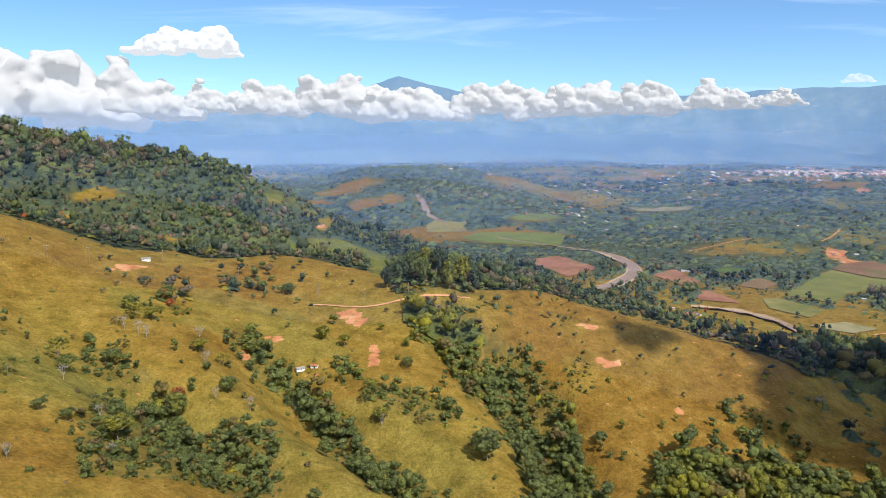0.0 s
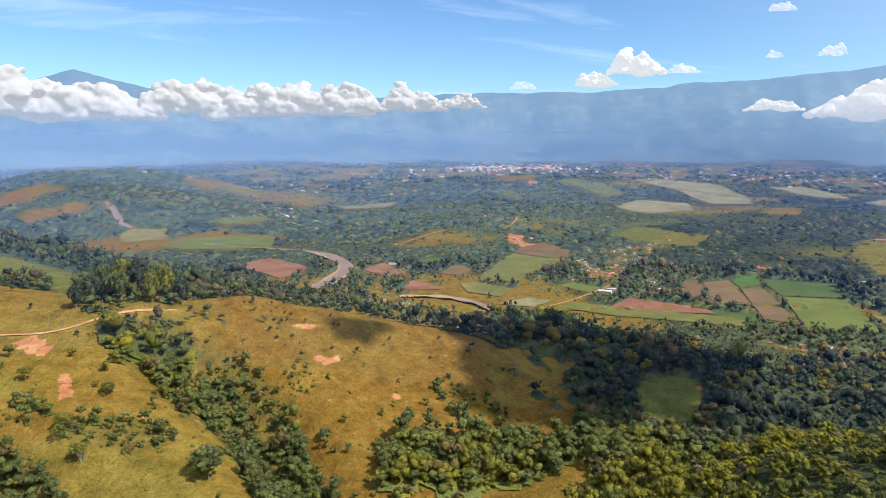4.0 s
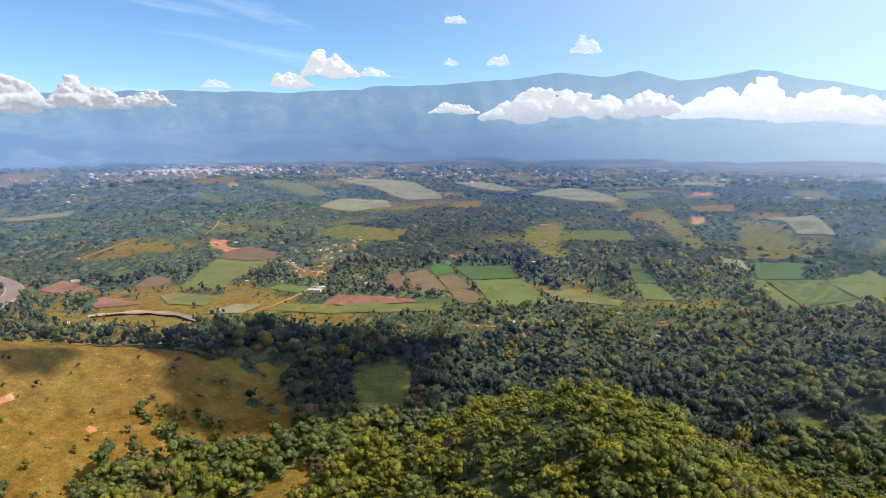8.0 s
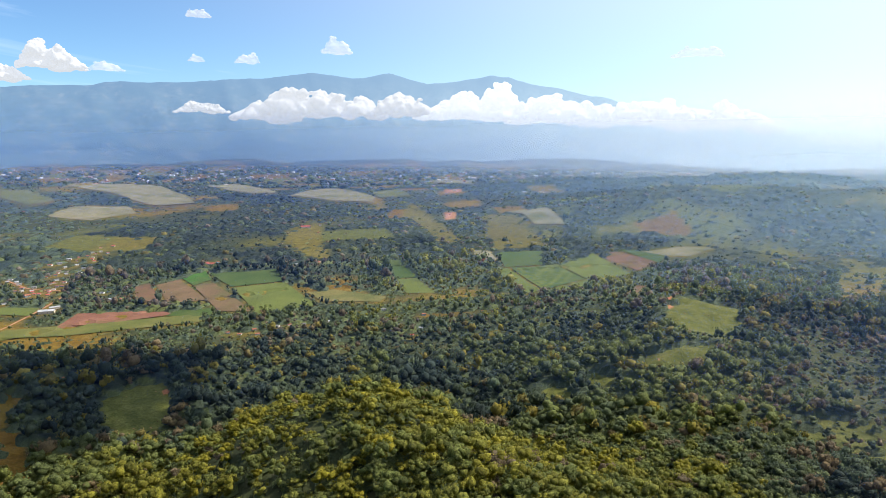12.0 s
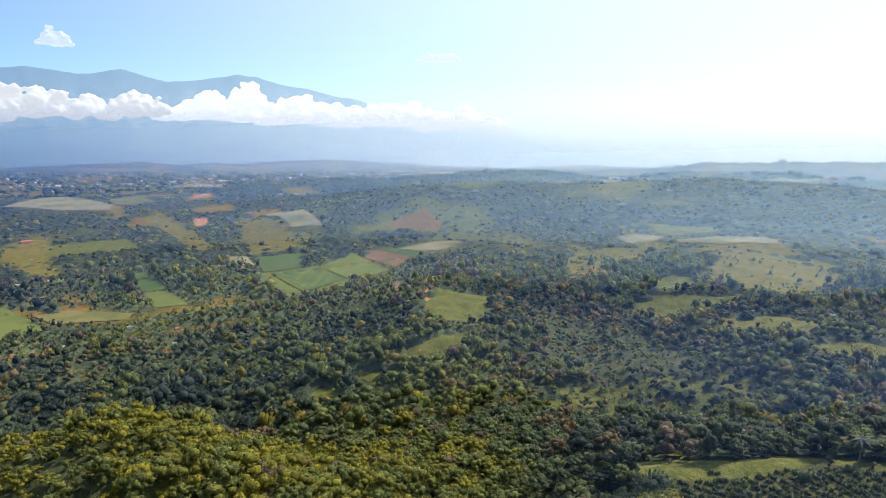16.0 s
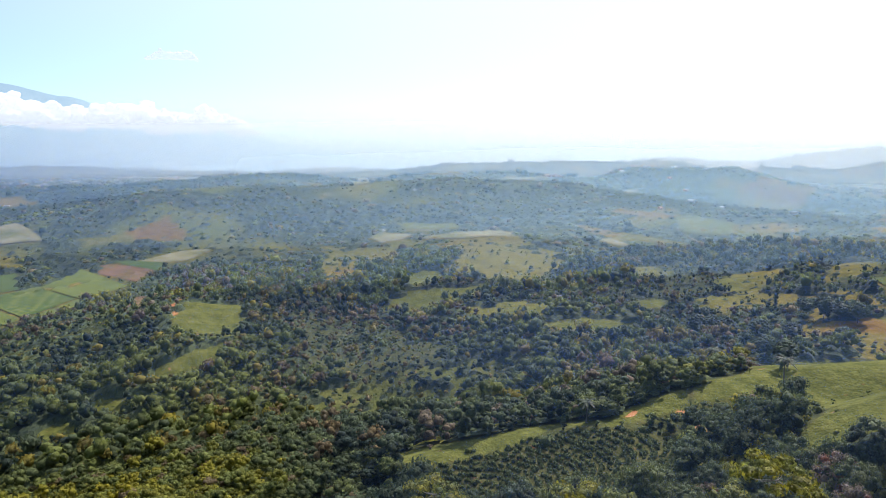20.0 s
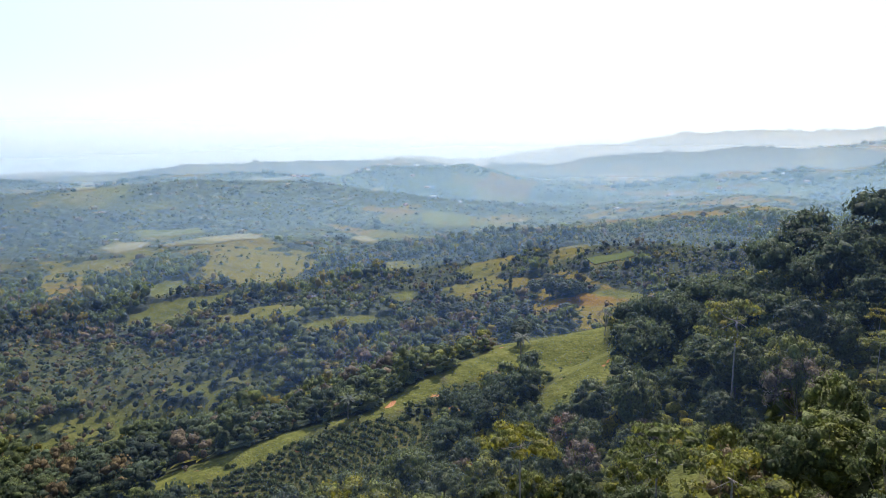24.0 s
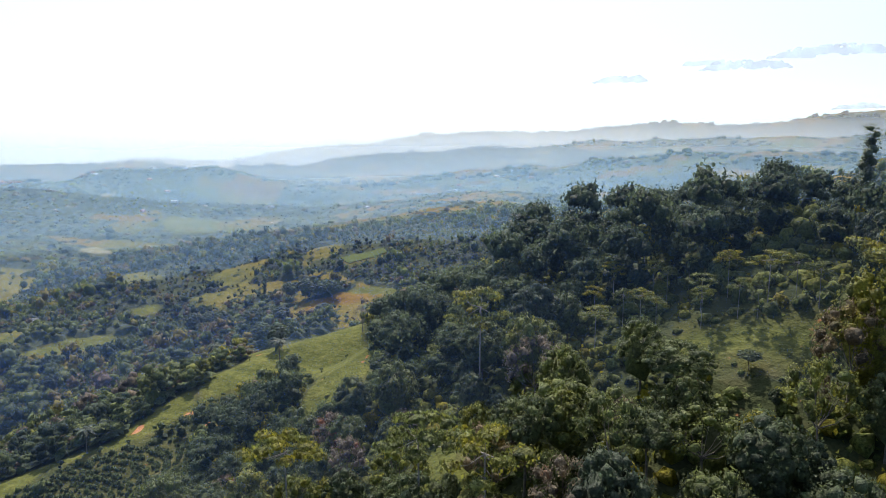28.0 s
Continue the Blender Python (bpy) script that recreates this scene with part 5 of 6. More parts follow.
# single trees on the hillside and in the middle distance
stand_tree(OTHER["bare"], -159, 350, 3.4, 0.0, 1.10)
stand_tree(OTHER["bare"], -154, 348, 3.4, 0.7, 1.10)
stand_tree(OTHER["bare"], -136, 374, 3.6, 1.4, 1.10)
stand_tree(OTHER["bare"], -132, 253, 2.6, 2.1, 1.10)
stand_tree(OTHER["bare"], -108, 313, 3.1, 2.8, 1.10)
stand_tree(OTHER["bare"], -167, 351, 3.5, 3.5, 1.10)
stand_tree(OTHER["bare"], -117, 230, 2.5, 4.2, 1.10)
stand_tree(OTHER["bare"], -161, 281, 3.0, 4.9, 1.10)
stand_tree(OTHER["bare"], -121, 340, 3.3, 5.6, 1.10)
stand_tree(OTHER["bare"], -31, 333, 3.2, 0.0, 1.10)
stand_tree(OTHER["bare"], -139, 207, 2.3, 0.7, 1.10)
stand_tree(OTHER["bare"], -92, 314, 3.0, 1.4, 1.10)
stand_tree(GROVE[5], -174, 376, 5.7, 2.1, 0.80)
stand_tree(GROVE[4], -117, 354, 4.3, 2.8, 0.90)
stand_tree(GROVE[4], -173, 510, 5.6, 3.5, 1.00)
stand_tree(GROVE[3], -150, 244, 3.0, 4.2, 0.80)
stand_tree(GROVE[3], -139, 243, 3.1, 4.9, 0.90)
stand_tree(GROVE[2], -129, 354, 2.3, 5.6, 1.00)
stand_tree(GROVE[2], -104, 321, 5.3, 0.0, 0.80)
stand_tree(GROVE[1], -120, 241, 6.4, 0.7, 0.90)
stand_tree(GROVE[1], -39, 356, 4.7, 1.4, 1.00)
stand_tree(GROVE[0], -46, 330, 4.0, 2.1, 0.80)
stand_tree(GROVE[0], -53, 295, 4.8, 2.8, 0.90)
stand_tree(GROVE[0], -177, 334, 2.9, 3.5, 1.00)
stand_tree(GROVE[6], -172, 354, 3.4, 4.2, 0.80)
stand_tree(GROVE[6], -21, 389, 3.6, 4.9, 0.90)
stand_tree(GROVE[5], -74, 414, 4.8, 5.6, 1.00)
stand_tree(GROVE[5], -127, 475, 4.9, 0.1, 0.80)
stand_tree(GROVE[4], -172, 262, 4.8, 0.8, 0.90)
stand_tree(GROVE[4], -176, 305, 6.2, 1.5, 1.00)
stand_tree(GROVE[3], -168, 297, 5.2, 2.2, 0.80)
stand_tree(GROVE[3], -160, 321, 5.0, 2.9, 0.90)
stand_tree(GROVE[2], -123, 301, 6.8, 3.6, 1.00)
stand_tree(GROVE[2], -109, 478, 5.5, 4.3, 0.80)
stand_tree(GROVE[1], -161, 372, 4.6, 5.0, 0.90)
stand_tree(GROVE[1], -60, 407, 4.2, 5.7, 1.00)
stand_tree(GROVE[0], -170, 418, 5.6, 0.1, 0.80)
stand_tree(GROVE[0], -119, 335, 2.7, 0.8, 0.90)
stand_tree(GROVE[0], -32, 336, 4.5, 1.5, 1.00)
stand_tree(GROVE[6], -11, 335, 3.6, 2.2, 0.80)
stand_tree(OTHER["column"], 482, -470, 5.1, 2.9, 1.10)
stand_tree(ROUND[1], 479, -384, 9.3, 3.6, 1.00)
stand_tree(ROUND[7], 484, -404, 8.0, 4.3, 0.80)
stand_tree(ROUND[2], 509, -418, 6.6, 5.0, 0.90)
stand_tree(ROUND[0], 443, -484, 9.5, 5.7, 1.00)
stand_tree(ROUND[1], 429, -487, 9.5, 0.1, 0.80)
stand_tree(ROUND[7], 462, -483, 9.5, 0.8, 0.90)
stand_tree(ROUND[2], 416, -491, 9.5, 1.5, 1.00)
stand_tree(ROUND[0], 419, -427, 9.5, 2.2, 0.80)
stand_tree(ROUND[1], 434, -409, 9.5, 2.9, 0.90)
stand_tree(ROUND[7], 455, -393, 9.1, 3.6, 1.00)
stand_tree(ROUND[2], 434, -302, 9.5, 4.3, 0.80)
stand_tree(ROUND[0], 433, -234, 6.4, 5.0, 0.90)
stand_tree(ROUND[1], 678, -245, 5.4, 5.7, 1.00)
stand_tree(ROUND[7], 447, -245, 7.9, 0.1, 0.80)
stand_tree(ROUND[2], 377, -363, 9.5, 0.8, 0.90)
stand_tree(ROUND[0], 227, -229, 5.8, 1.5, 1.00)
stand_tree(ROUND[1], 384, -441, 8.9, 2.2, 0.80)
stand_tree(OTHER["palm"], 270, -228, 5.5, 2.9, 1.10)
# the tall clump on the spur's crest, and trees that stand alone below it
for k, (px, py, size) in enumerate(((-31, 490, 6.2), (-22, 497, 7.2), (-12, 503, 7.6), (-3, 499, 7.8), (6, 503, 7.0), (14, 497, 7.4), (23, 491, 6.0), (-14, 487, 6.6), (4, 485, 6.4), (-40, 486, 5.0))):
    stand_tree(ROUND[(k * 3) % 9], px, py, size, k * 1.1, 1.55)
for k, (pattern, px, py, size, tall) in enumerate(((GROVE[2], 21, 313, 9.4, 0.85), (GROVE[2], 86, 357, 4.6, 0.7), (GROVE[4], -168, 366, 5.6, 0.95), (GROVE[1], -129, 353, 5.2, 0.8), (GROVE[4], -41, 350, 4.4, 0.75), (GROVE[5], -21, 392, 4.2, 0.8), (GROVE[2], 3, 353, 5.0, 0.8), (GROVE[2], -111, 389, 4.8, 0.9))):
    stand_tree(pattern, px, py, size, k * 0.9, tall)
TREE_KINDS["flowering"] = ("flowering_tree", "broadleaf tree with a rust-red flowering crown")
flowering = ("flowering", *tree_pattern("round", 0.99)[1:])
for px, py, size in ((-170, 411, 4.2), (-125, 311, 4.0), (-163, 404, 3.0)):
    stand_tree(flowering, px, py, size, px, 0.85)
bush = [join(clump((0, 0, 0.5), (0.85, 0.85, 0.65)), sprays([(0, 0, 0.55, 1.0, 1.0, 0.85), (0.5, 0.2, 0.35, 0.6, 0.6, 0.5), (-0.4, 0.3, 0.4, 0.5, 0.5, 0.6)], 24, 0.3)) for _ in range(4)]
x, y, a, b = scatter(40, 262, 100, 190, 4.4, 65)
plant("undergrowth", bush, x, y, 1.6 + 2.0 * b, np.where(a < 0.6, 0.38 + 0.22 * a, tints(x, y, a) * 0.8), "leaf", "dense green undergrowth between the forest trees")
x, y, a, b = scatter(230, 430, -36, 45, 5.0, 67)
plant("undergrowth", bush, x, y, 0.8 + 1.2 * b ** 2, tints(x, y, a * 0.95), "leaf", "low green bushes scattered over the hillside")


x, y, a, b = scatter(225, 560, -40, 45, 4.3, 73, 0.52)
ok = inside(x, y, HILLSIDE)
tuft = [join(clump((0, 0, 0.2), (0.45, 0.45, 0.35)), sprays([(0, 0, 0.25, 0.45, 0.45, 0.4)], 6, 0.25)) for _ in range(4)]
plant("shrubs", tuft, x[ok], y[ok], 0.78 + 1.1 * b[ok] ** 2, np.where(a[ok] < 0.5, 0.70 + 0.1 * a[ok], 0.3 + 0.3 * a[ok]), "leaf", "low dry shrubs and tussocks over the grassy slope", False)


# ---- coffee rows under the ridge path ----
lo, hi = COFFEE.min(0), COFFEE.max(0)
gx, gy = np.meshgrid(np.arange(lo[0], hi[0], 0.85), np.arange(lo[1], hi[1], 0.85), indexing="ij")
gx, gy = gx.ravel(), gy.ravel()
gx, gy = gx + 0.5 * hash2(gx * 10, gy * 10, 3), gy + 0.5 * hash2(gx * 10, gy * 10, 4)
height = ground_height(gx, gy)
row = np.abs(height / 0.85 - np.round(height / 0.85)) < 0.27
keep = inside(gx, gy, COFFEE) & row & (hash2(gx * 7, gy * 7, 5) < 0.85)
gx, gy = gx[keep], gy[keep]
low_bush = [join(clump((0, 0, 0.6), (0.8, 0.8, 0.8)), sprays([(0, 0, 0.6, 0.85, 0.85, 0.9)], 10, 0.7)) for _ in range(3)]
tagged(plant("coffee_rows", low_bush, gx, gy, 0.60 + 0.4 * hash2(gx * 5, gy * 5, 6), 0.16 + 0.2 * hash2(gx * 3, gy * 3, 8), "leaf", "dark green coffee bushes in contour rows on a slope", False), category="coffee bushes")


# ---- buildings ----
plain("plaster_white", (0.62, 0.60, 0.56), (0.80, 0.78, 0.74), 0.5, 0.85)
plain("plaster_cream", (0.52, 0.43, 0.30), (0.66, 0.57, 0.42), 0.5, 0.85)
plain("plaster_blue", (0.30, 0.40, 0.46), (0.42, 0.52, 0.56), 0.5, 0.85)
plain("roof_rust", (0.22, 0.075, 0.04), (0.38, 0.15, 0.085), 0.6, 0.7)
plain("roof_red", (0.36, 0.06, 0.04), (0.50, 0.11, 0.07), 0.6, 0.6)
plain("roof_grey", (0.13, 0.13, 0.13), (0.25, 0.25, 0.245), 0.6, 0.6)
plain("roof_white", (0.28, 0.28, 0.28), (0.44, 0.44, 0.43), 0.6, 0.5)
plain("dark_wood", (0.05, 0.035, 0.025), (0.11, 0.08, 0.055), 1.5, 0.8)
plain("glass_dark", (0.02, 0.025, 0.03), (0.05, 0.06, 0.07), 1.0, 0.1)


def solid(name, boxes, material, bevel=0.0):
    """One mesh of boxes given by centre and size."""
    bm = bmesh.new()
    for (cx, cy, cz), (sx, sy, sz) in boxes:
        made = bmesh.ops.create_cube(bm, size=1.0)["verts"]
        bmesh.ops.transform(bm, matrix=Matrix.LocRotScale((cx, cy, cz), None, (sx, sy, sz)), verts=made)
    if bevel:
        bmesh.ops.bevel(bm, geom=bm.edges[:], offset=bevel, segments=1, affect="EDGES")
    me = bpy.data.meshes.new(name)
    bm.to_mesh(me)
    bm.free()
    me.materials.append(MAT[material])
    return me


def house_walls(w, d, h, rise, material):
    """Four walls with gables, 15 cm thick at the top edge."""
    bm = bmesh.new()
    ring = [(-w / 2, -d / 2), (w / 2, -d / 2), (w / 2, d / 2), (-w / 2, d / 2)]
    low = [bm.verts.new((x, y, -1.5)) for x, y in ring]
    high = [bm.verts.new((x, y, h)) for x, y in ring]
    peak = [bm.verts.new((-w / 2, 0, h + rise)), bm.verts.new((w / 2, 0, h + rise))]
    bm.faces.new((low[0], low[1], high[1], high[0]))
    bm.faces.new((low[2], low[3], high[3], high[2]))
    bm.faces.new((low[1], low[2], high[2], peak[1], high[1]))
    bm.faces.new((low[3], low[0], high[0], peak[0], high[3]))
    bm.faces.new((high[0], high[1], peak[1], peak[0]))
    bm.faces.new((high[2], high[3], peak[0], peak[1]))
    bm.faces.new(low[::-1])
    me = bpy.data.meshes.new("wall")
    bm.to_mesh(me)
    bm.free()
    me.materials.append(MAT[material])
    return me


def house_roof(w, d, h, rise, material, over=0.7, ribs=9):
    """Two sloping sheets of corrugated iron with overhanging eaves and raised ribs."""
    bm = bmesh.new()
    half, drop = d / 2 + over, rise * over / (d / 2)
    for side in (-1, 1):
        corners = [(-w / 2 - over, 0, h + rise + 0.12), (w / 2 + over, 0, h + rise + 0.12), (w / 2 + over, side * half, h - drop + 0.12), (-w / 2 - over, side * half, h - drop + 0.12)]
        top = [bm.verts.new(c) for c in corners]
        under = [bm.verts.new((x, y, z - 0.12)) for x, y, z in corners]
        bm.faces.new(top if side < 0 else top[::-1])
        bm.faces.new(under[::-1] if side < 0 else under)
        for i in range(4):
            j = (i + 1) % 4
            bm.faces.new((top[i], under[i], under[j], top[j]))
        for k in range(ribs):
            x = -w / 2 - over + (k + 0.5) * (w + 2 * over) / ribs
            rib = [bm.verts.new(c) for c in ((x - 0.06, side * 0.05, h + rise + 0.13), (x + 0.06, side * 0.05, h + rise + 0.13), (x + 0.06, side * half, h - drop + 0.13), (x - 0.06, side * half, h - drop + 0.13))]
            ridge = [bm.verts.new(c) for c in ((x, side * 0.05, h + rise + 0.19), (x, side * half, h - drop + 0.19))]
            bm.faces.new((rib[0], ridge[0], ridge[1], rib[3]))
            bm.faces.new((ridge[0], rib[1], rib[2], ridge[1]))
    bmesh.ops.recalc_face_normals(bm, faces=bm.faces)
    me = bpy.data.meshes.new("roof")
    bm.to_mesh(me)
    bm.free()
    me.materials.append(MAT[material])
    return me


def house_pattern(w, d, h, rise, wall, roof):
    """A house with its walls, roof, door and windows, to be copied."""
    house = new("house")
    part("wall", house_walls(w, d, h, rise, wall), house)
    part("roof", house_roof(w, d, h, rise, roof), house)
    part("door", solid("door", [((w * 0.1, -d / 2 - 0.04, 1.0), (0.95, 0.12, 2.0))], "dark_wood"), house)
    for k in (-0.28, 0.34):
        window = part("window", solid("window", [((w * k, -d / 2 - 0.05, 1.55), (1.3, 0.10, 1.1))], "plaster_white"), house)
        part("pane", solid("pane", [((w * k, -d / 2 - 0.10, 1.55), (1.1, 0.04, 0.9))], "glass_dark"), window)
    return house


HOUSES = [("plaster_white", "roof_rust", 10, 7.5, "white plastered house with a rusty iron roof"), ("plaster_cream", "roof_red", 9, 7, "cream house with a red painted iron roof"), ("plaster_white", "roof_grey", 11, 7, "white house with a grey sheet metal roof"),
          ("plaster_blue", "roof_rust", 8, 6.5, "pale blue wooden house with a rusty roof"), ("plaster_cream", "roof_white", 9, 6, "small cream house with a pale metal roof"),
          ("dark_wood", "roof_grey", 9, 6, "dark timber farmhouse with a grey metal roof"), ("dark_wood", "roof_rust", 7, 5, "small timber outbuilding with a rusty red roof")]
patterns = [tagged(house_pattern(w, d, 2.7, 1.3, wall, roof), words, "house", "houses of the valley") for wall, roof, w, d, words in HOUSES]
used = set()
for k, (hx, hy) in enumerate(HOUSE_SITES):
    kind = (k * 7 + k // 3) % 5 if hx not in (-73, -81) else (5 if hx == -73 else 6)
    m = pose(hx, hy, ground_z(hx, hy) + 0.3, 0, 0, (k * 37) % 60 - 30 - math.degrees(math.atan2(hx, hy))) @ Matrix.Scale(0.62 + 0.04 * (k % 5), 4)
    if kind not in used:
        used.add(kind)
        patterns[kind].matrix_world = m
    else:
        copy_thing(patterns[kind], m)

barn = tagged(house_pattern(24, 11, 4.2, 1.8, "plaster_cream", "roof_white"), "long farm shed with a white metal roof", "shed", "farm sheds")
barn.name = "farm_shed"
red_barn = tagged(house_pattern(26, 12, 4.2, 2.0, "plaster_cream", "roof_red"), "long building with a red metal roof", "shed", "farm sheds")
red_barn.name = "farm_shed"
for k, (hx, hy) in enumerate(SHED_SITES):
    m = pose(hx, hy, ground_z(hx, hy) + 0.3, 0, 0, (k * 23) % 30 - 15 - math.degrees(math.atan2(hx, hy))) @ Matrix.Scale(0.68, 4)
    if k == 0:
        barn.matrix_world = m
    elif k == 2:
        red_barn.matrix_world = m
    else:
        copy_thing(red_barn if k in (4,) else barn, m)


# ---- utility poles along the track on the hillside ----
def pole_pattern():
    pole = new("utility_pole")
    part("post", sheet("post", *tube([(0, 0, -0.6), (0, 0, 5), (0, 0, 10.5)], [0.17, 0.14, 0.11], 7), MAT["bark"]), pole)
    arm = part("crossarm", solid("crossarm", [((0, 0, 9.9), (2.4, 0.14, 0.16))], "dark_wood"), pole)
    for k in (-1.0, -0.35, 0.35, 1.0):
        part("insulator", solid("insulator", [((k, 0, 10.1), (0.12, 0.12, 0.24))], "plaster_white"), arm)
    return tagged(pole, "slim weathered utility pole with a wooden crossarm", "utility pole", "poles along the track")


pole = pole_pattern()
for k, (hx, hy) in enumerate(POLE_SITES):
    m = pose(hx, hy, ground_z(hx, hy), 0, 0, k * 17)
    if k == 0:
        pole.matrix_world = m
    else:
        copy_thing(pole, m)


# ---- the town on the far plain ----
def town_material():
    m, nt, b = shader("town", 0.8, 0.2)
    each = nt.nodes.new("ShaderNodeNewGeometry").outputs["Random Per Island"]
    nt.links.new(ramp(nt, each, (0.0, (0.62, 0.61, 0.59)), (0.14, (0.46, 0.44, 0.42)), (0.4, (0.32, 0.30, 0.28)), (0.6, (0.45, 0.24, 0.16)), (0.85, (0.32, 0.14, 0.09)), (1.0, (0.5, 0.42, 0.33))), b.inputs["Base Color"])


town_material()
BLOCK = np.array([(-1, -1, 0), (1, -1, 0), (1, 1, 0), (-1, 1, 0), (-1, -1, 1), (1, -1, 1), (1, 1, 1), (-1, 1, 1), (-1, 0, 1.5), (1, 0, 1.5)], float)
BLOCK_F = np.array([(0, 1, 5), (0, 5, 4), (2, 3, 7), (2, 7, 6), (1, 2, 6), (1, 6, 9), (1, 9, 5), (3, 0, 4), (3, 4, 8), (3, 8, 7), (4, 5, 9), (4, 9, 8), (6, 7, 8), (6, 8, 9)])


def town(heading, spread, far, deep, count, size, label):
    """A cluster of small buildings round a heading and a distance."""
    h = np.radians(heading + rng.normal(scale=spread, size=count))
    r = far + rng.normal(scale=deep, size=count)
    x, y = r * np.sin(h), r * np.cos(h)
    z = ground_height(x, y)
    turn = rng.choice([0.3, 1.87], count) + rng.normal(scale=0.1, size=count)
    c, s = np.cos(turn)[:, None], np.sin(turn)[:, None]
    w, d, t = (rng.uniform(lo, hi, (count, 1)) * size for lo, hi in ((4, 9), (3, 6), (3.2, 6)))
    bx, by = BLOCK[:, 0] * w, BLOCK[:, 1] * d
    v = np.stack([bx * c - by * s + x[:, None], bx * s + by * c + y[:, None], BLOCK[:, 2] * t + z[:, None] - 0.5], -1).reshape(-1, 3)
    f = (BLOCK_F[None] + (np.arange(count) * 10)[:, None, None]).reshape(-1, 3)
    tagged(new("town_buildings", sheet("town_buildings", v, f, MAT["town"], False)), label, "town", kind="stuff")


town(29, 2.4, 3600, 110, 360, 1.15, "white and rust roofed town spread over the far plain")
town(24, 4.5, 3300, 260, 70, 0.9, "scattered town outskirts with white roofs")
town(45, 9.0, 3400, 260, 170, 1.0, "scattered houses on the far plain")
town(66, 9.0, 3300, 300, 190, 1.0, "scattered pale houses on the far plain")
town(84, 7.0, 3100, 260, 150, 1.2, "scattered pale houses beyond the plateau")
town(12, 6.0, 2500, 300, 70, 0.8, "scattered village roofs by the river")
town(11, 2.0, 1620, 80, 18, 0.7, "farm houses along the valley road")
town(122, 5.0, 2100, 200, 45, 1.0, "scattered houses on the far slope")
town(150, 8.0, 2400, 400, 40, 1.0, "scattered houses among the far hills")


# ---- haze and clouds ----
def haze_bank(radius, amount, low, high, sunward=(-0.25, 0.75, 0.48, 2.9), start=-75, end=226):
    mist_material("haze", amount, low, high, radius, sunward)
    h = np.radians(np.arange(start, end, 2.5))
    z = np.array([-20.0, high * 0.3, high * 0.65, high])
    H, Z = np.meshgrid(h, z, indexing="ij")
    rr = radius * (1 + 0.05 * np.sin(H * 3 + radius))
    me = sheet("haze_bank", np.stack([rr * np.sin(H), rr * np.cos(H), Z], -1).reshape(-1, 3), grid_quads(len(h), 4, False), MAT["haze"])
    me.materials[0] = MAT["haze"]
    tagged(new("haze_bank", me), "curved see-through sheet standing in for bluish valley haze", "haze", kind="structure")


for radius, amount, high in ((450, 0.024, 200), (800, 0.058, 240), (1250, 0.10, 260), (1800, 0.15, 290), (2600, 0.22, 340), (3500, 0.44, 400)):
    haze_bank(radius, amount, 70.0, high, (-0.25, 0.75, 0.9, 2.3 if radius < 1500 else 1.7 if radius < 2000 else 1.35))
# added near sheet: a faint blue veil over the forest towards the sun
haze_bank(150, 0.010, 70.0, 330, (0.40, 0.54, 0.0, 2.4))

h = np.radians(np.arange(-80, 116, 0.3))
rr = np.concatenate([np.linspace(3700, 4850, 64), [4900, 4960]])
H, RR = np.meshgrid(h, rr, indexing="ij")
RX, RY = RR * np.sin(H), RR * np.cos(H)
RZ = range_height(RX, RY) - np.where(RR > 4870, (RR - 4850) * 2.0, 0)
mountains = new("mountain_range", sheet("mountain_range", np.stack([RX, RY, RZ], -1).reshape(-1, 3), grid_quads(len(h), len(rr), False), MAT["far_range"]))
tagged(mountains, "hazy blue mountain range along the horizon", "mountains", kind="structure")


def puff(place, radii, seed):
    """One billow of a cloud, its surface broken into smaller billows."""
    bm = bmesh.new()
    bmesh.ops.create_icosphere(bm, subdivisions=1, radius=1.0)
    for v in bm.verts:
        p = v.co * 1.6 + Vector((seed * 3.7, seed * 1.3, 0))
        k = 1 + 0.34 * noise.fractal(p, 1.0, 2.0, 4) + 0.10 * noise.noise(p * 3.2)
        v.co = v.co * k
        if v.co.z < -0.25:
            v.co.z = -0.25 + (v.co.z + 0.25) * 0.25
    bmesh.ops.transform(bm, matrix=Matrix.LocRotScale(place, None, radii), verts=bm.verts)
    return bm


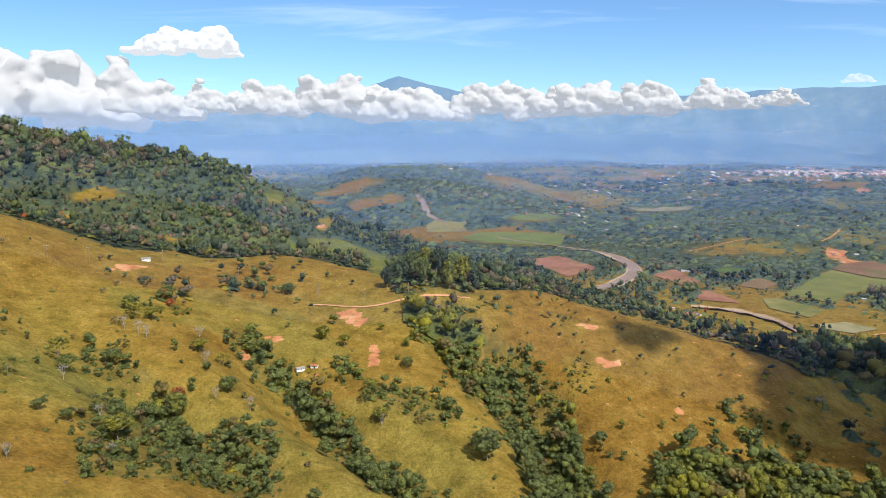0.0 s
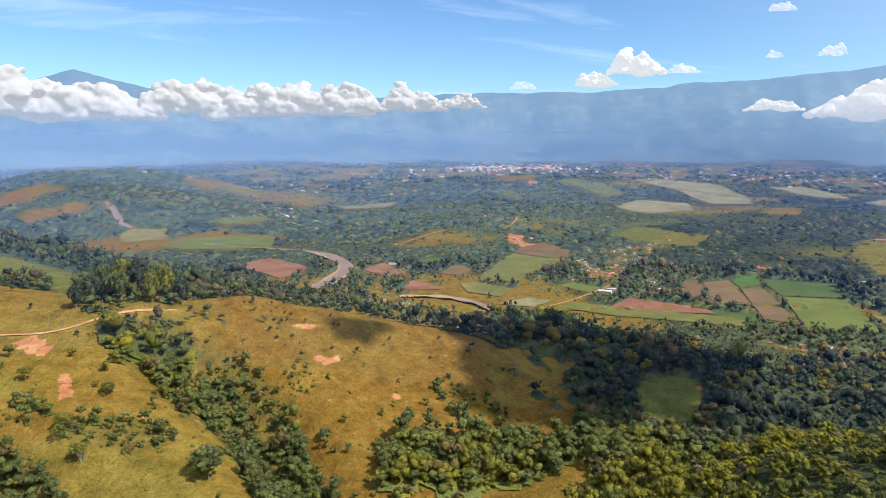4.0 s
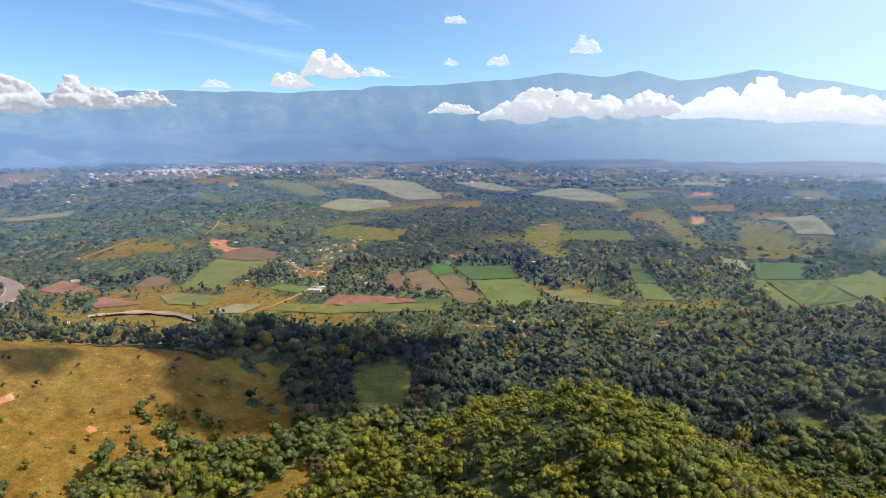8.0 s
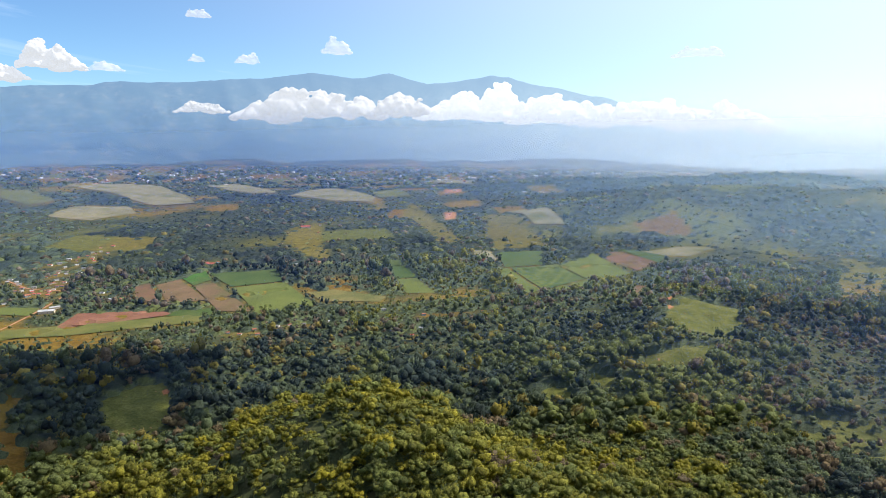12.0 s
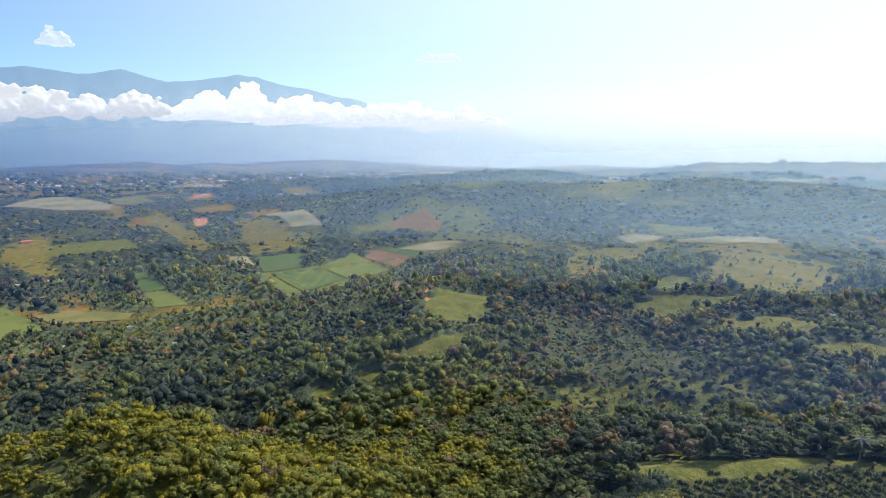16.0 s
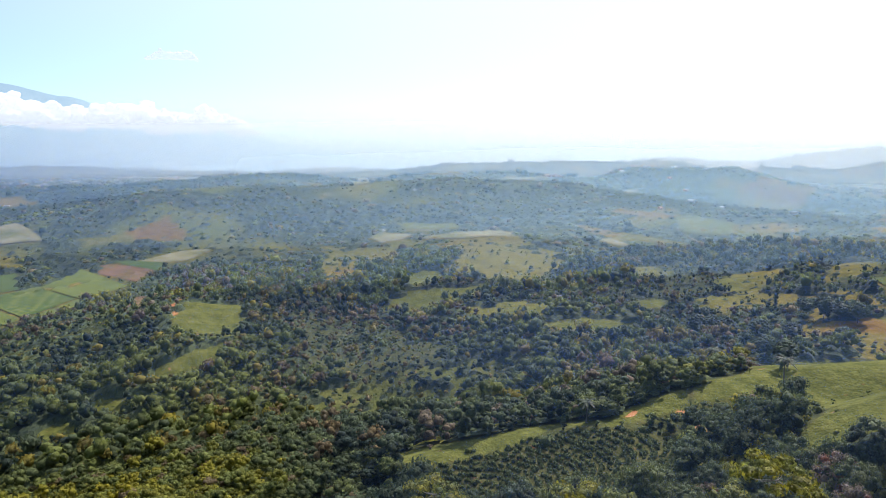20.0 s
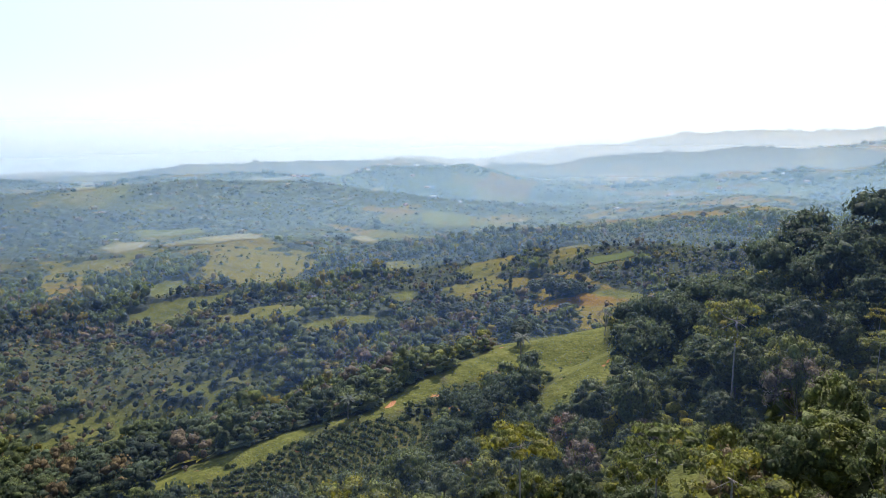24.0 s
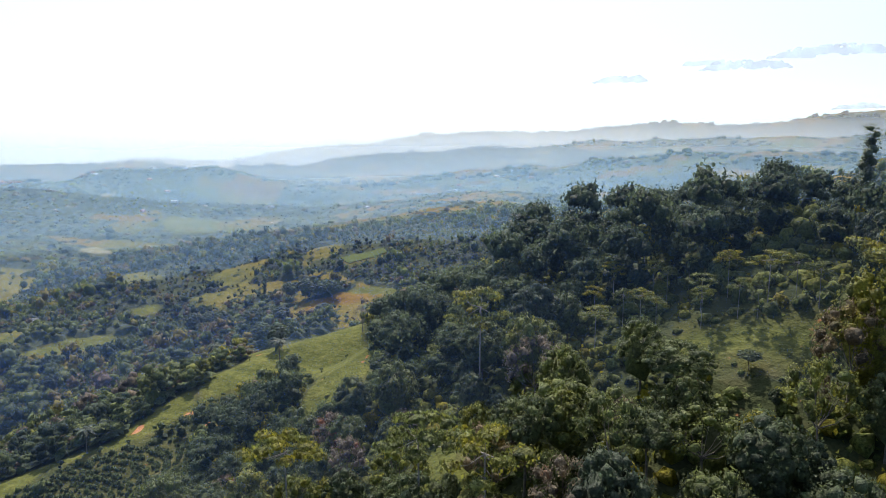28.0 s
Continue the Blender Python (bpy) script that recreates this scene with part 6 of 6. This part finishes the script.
def cumulus(name, heading, base, wide, tall, seed, far=4120.0, label="white cumulus cloud with a flat grey base", material="cloud", deep=0.22):
    """A heap of billows at a heading and a height in degrees, as wide and tall as given."""
    pick = random.Random(seed)
    whole = bmesh.new()
    a0 = radians(heading)
    half, top = far * radians(wide) / 2, far * radians(tall)
    centre = Vector((math.sin(a0) * far, math.cos(a0) * far, 200 + far * math.tan(radians(base))))
    right, back = Vector((math.cos(a0), -math.sin(a0), 0)), Vector((math.sin(a0), math.cos(a0), 0))
    heaps = [(pick.uniform(-0.8, 0.8), pick.uniform(0.6, 1.0), pick.uniform(0.3, 0.55)) for _ in range(max(2, round(1.6 * half / top)))]
    for k in range(int(40 + 56 * half / top)):
        u = pick.uniform(-1, 1)
        roof = max([0.62 * (1 - abs(u) ** 3)] + [h * (1 - min(1.0, abs(u - c) / w) ** 2) for c, h, w in heaps]) * (1 - abs(u) ** 6)
        high = pick.random() ** 0.7
        size = top * pick.uniform(0.09, 0.24) * (1.35 - 0.7 * high) * (1.0 if roof > 0.3 else 0.6)
        at = centre + right * (u * (half - size)) + back * pick.uniform(-deep, deep) * top + Vector((0, 0, high * max(0.0, top * roof - size) + size * pick.uniform(-0.15, 0.5)))
        bm = puff(at, (size * 1.35, size * 1.35, size), seed + k * 1.7)
        me = bpy.data.meshes.new("billow")
        bm.to_mesh(me)
        bm.free()
        whole.from_mesh(me)
        bpy.data.meshes.remove(me)
    me = bpy.data.meshes.new(name)
    whole.to_mesh(me)
    whole.free()
    me.polygons.foreach_set("use_smooth", np.ones(len(me.polygons), bool))
    me.materials.append(MAT[material])
    cloud = new(name, me)
    fuse = cloud.modifiers.new("fuse", "REMESH")
    fuse.mode, fuse.voxel_size, fuse.use_smooth_shade = "VOXEL", max(3.0, top * 0.036), True
    curls = bpy.data.textures.new("billows", "CLOUDS")
    curls.noise_scale, curls.noise_depth = max(8.0, top * 0.16), 3
    roll = cloud.modifiers.new("roll", "DISPLACE")
    roll.texture, roll.texture_coords, roll.strength, roll.mid_level = curls, "GLOBAL", top * 0.13, 0.5
    soften = cloud.modifiers.new("soften", "SMOOTH")
    soften.factor, soften.iterations = 0.5, 1
    return tagged(cloud, label, "cloud", "clouds over the range")


# the bank in front of the range: heading, base, width and height in degrees
for k, (heading, base, wide, tall) in enumerate((
        (-29.5, 0.9, 13, 6.0), (-23, 1.3, 8, 4.0), (-17.8, 1.8, 5.5, 2.3), (-13.6, 1.8, 6, 2.8), (-9, 1.8, 6, 3.3), (-3, 1.4, 8.5, 3.4), (4.6, 1.6, 10, 2.7), (11.5, 1.8, 7, 2.9), (16.4, 2.0, 5.5, 2.3), (21.2, 2.1, 5.5, 2.0), (25, 2.2, 4.5, 1.1),
        (57, 1.4, 11.5, 2.8), (64.4, 1.5, 5.5, 2.4), (70.4, 1.4, 9.5, 2.5), (77, 1.1, 8, 2.6), (83.5, 0.9, 9, 2.5), (89.5, 0.5, 8, 2.0))):
    # sunward clouds get a stronger glow in place of light from behind them
    cumulus("cloud", heading, base - 0.2, wide * 1.1, tall * 1.22, 3 + 5 * k, material="bright_glow_cloud" if heading > 68 else "pale_glow_cloud" if heading > 54 else "cloud")
for k, (heading, base, wide, tall) in enumerate(((-19.9, 5.9, 8.7, 2.9), (39, 4.6, 4.6, 2.3), (36, 3.7, 3.4, 1.3), (42.4, 4.5, 2.7, 0.9), (48.9, 1.6, 4.3, 1.2), (52.4, 5.4, 2.0, 1.0), (48.7, 5.4, 1.3, 0.7), (59.3, 6.3, 2.5, 1.6), (49, 8.6, 2.0, 0.8), (30.3, 3.5, 2.2, 0.8), (87.3, 5.8, 3.9, 1.0))):
    cumulus("cloud", heading, base, wide, tall, 41 + k, 4100.0, "small white cumulus puff in the blue sky", "vapour" if wide < 2.8 or heading > 80 else "pale_glow_cloud")
for k, (heading, base, wide, tall) in enumerate(((172.0, 4.9, 6.5, 0.8), (177.6, 5.6, 8.5, 0.9), (169.0, 5.3, 3.0, 0.5), (163.0, 4.2, 4.4, 0.8), (179.6, 1.9, 3.6, 0.5))):
    cumulus("cloud", heading, base, wide, tall, 91 + k, 4100.0, "thin grey cloud seen against the bright sky", "grey_vapour")
# the cloud whose shadow lies on the valley, high towards the sun
for k, (sx, sy, sw) in enumerate(((298, 408, 92), (345, 440, 80), (255, 400, 62), (380, 395, 60), (118, 487, 22))):
    high = Vector((sx, sy, 20)) + sun_way * 1250
    far = math.hypot(high.x, high.y)
    cumulus("cloud", math.degrees(math.atan2(high.x, high.y)), math.degrees(math.atan2(high.z - 200, far)), math.degrees(sw * 2.0 / far), math.degrees(sw / far), 70 + k, far, "cumulus cloud drifting high over the valley", deep=0.9)
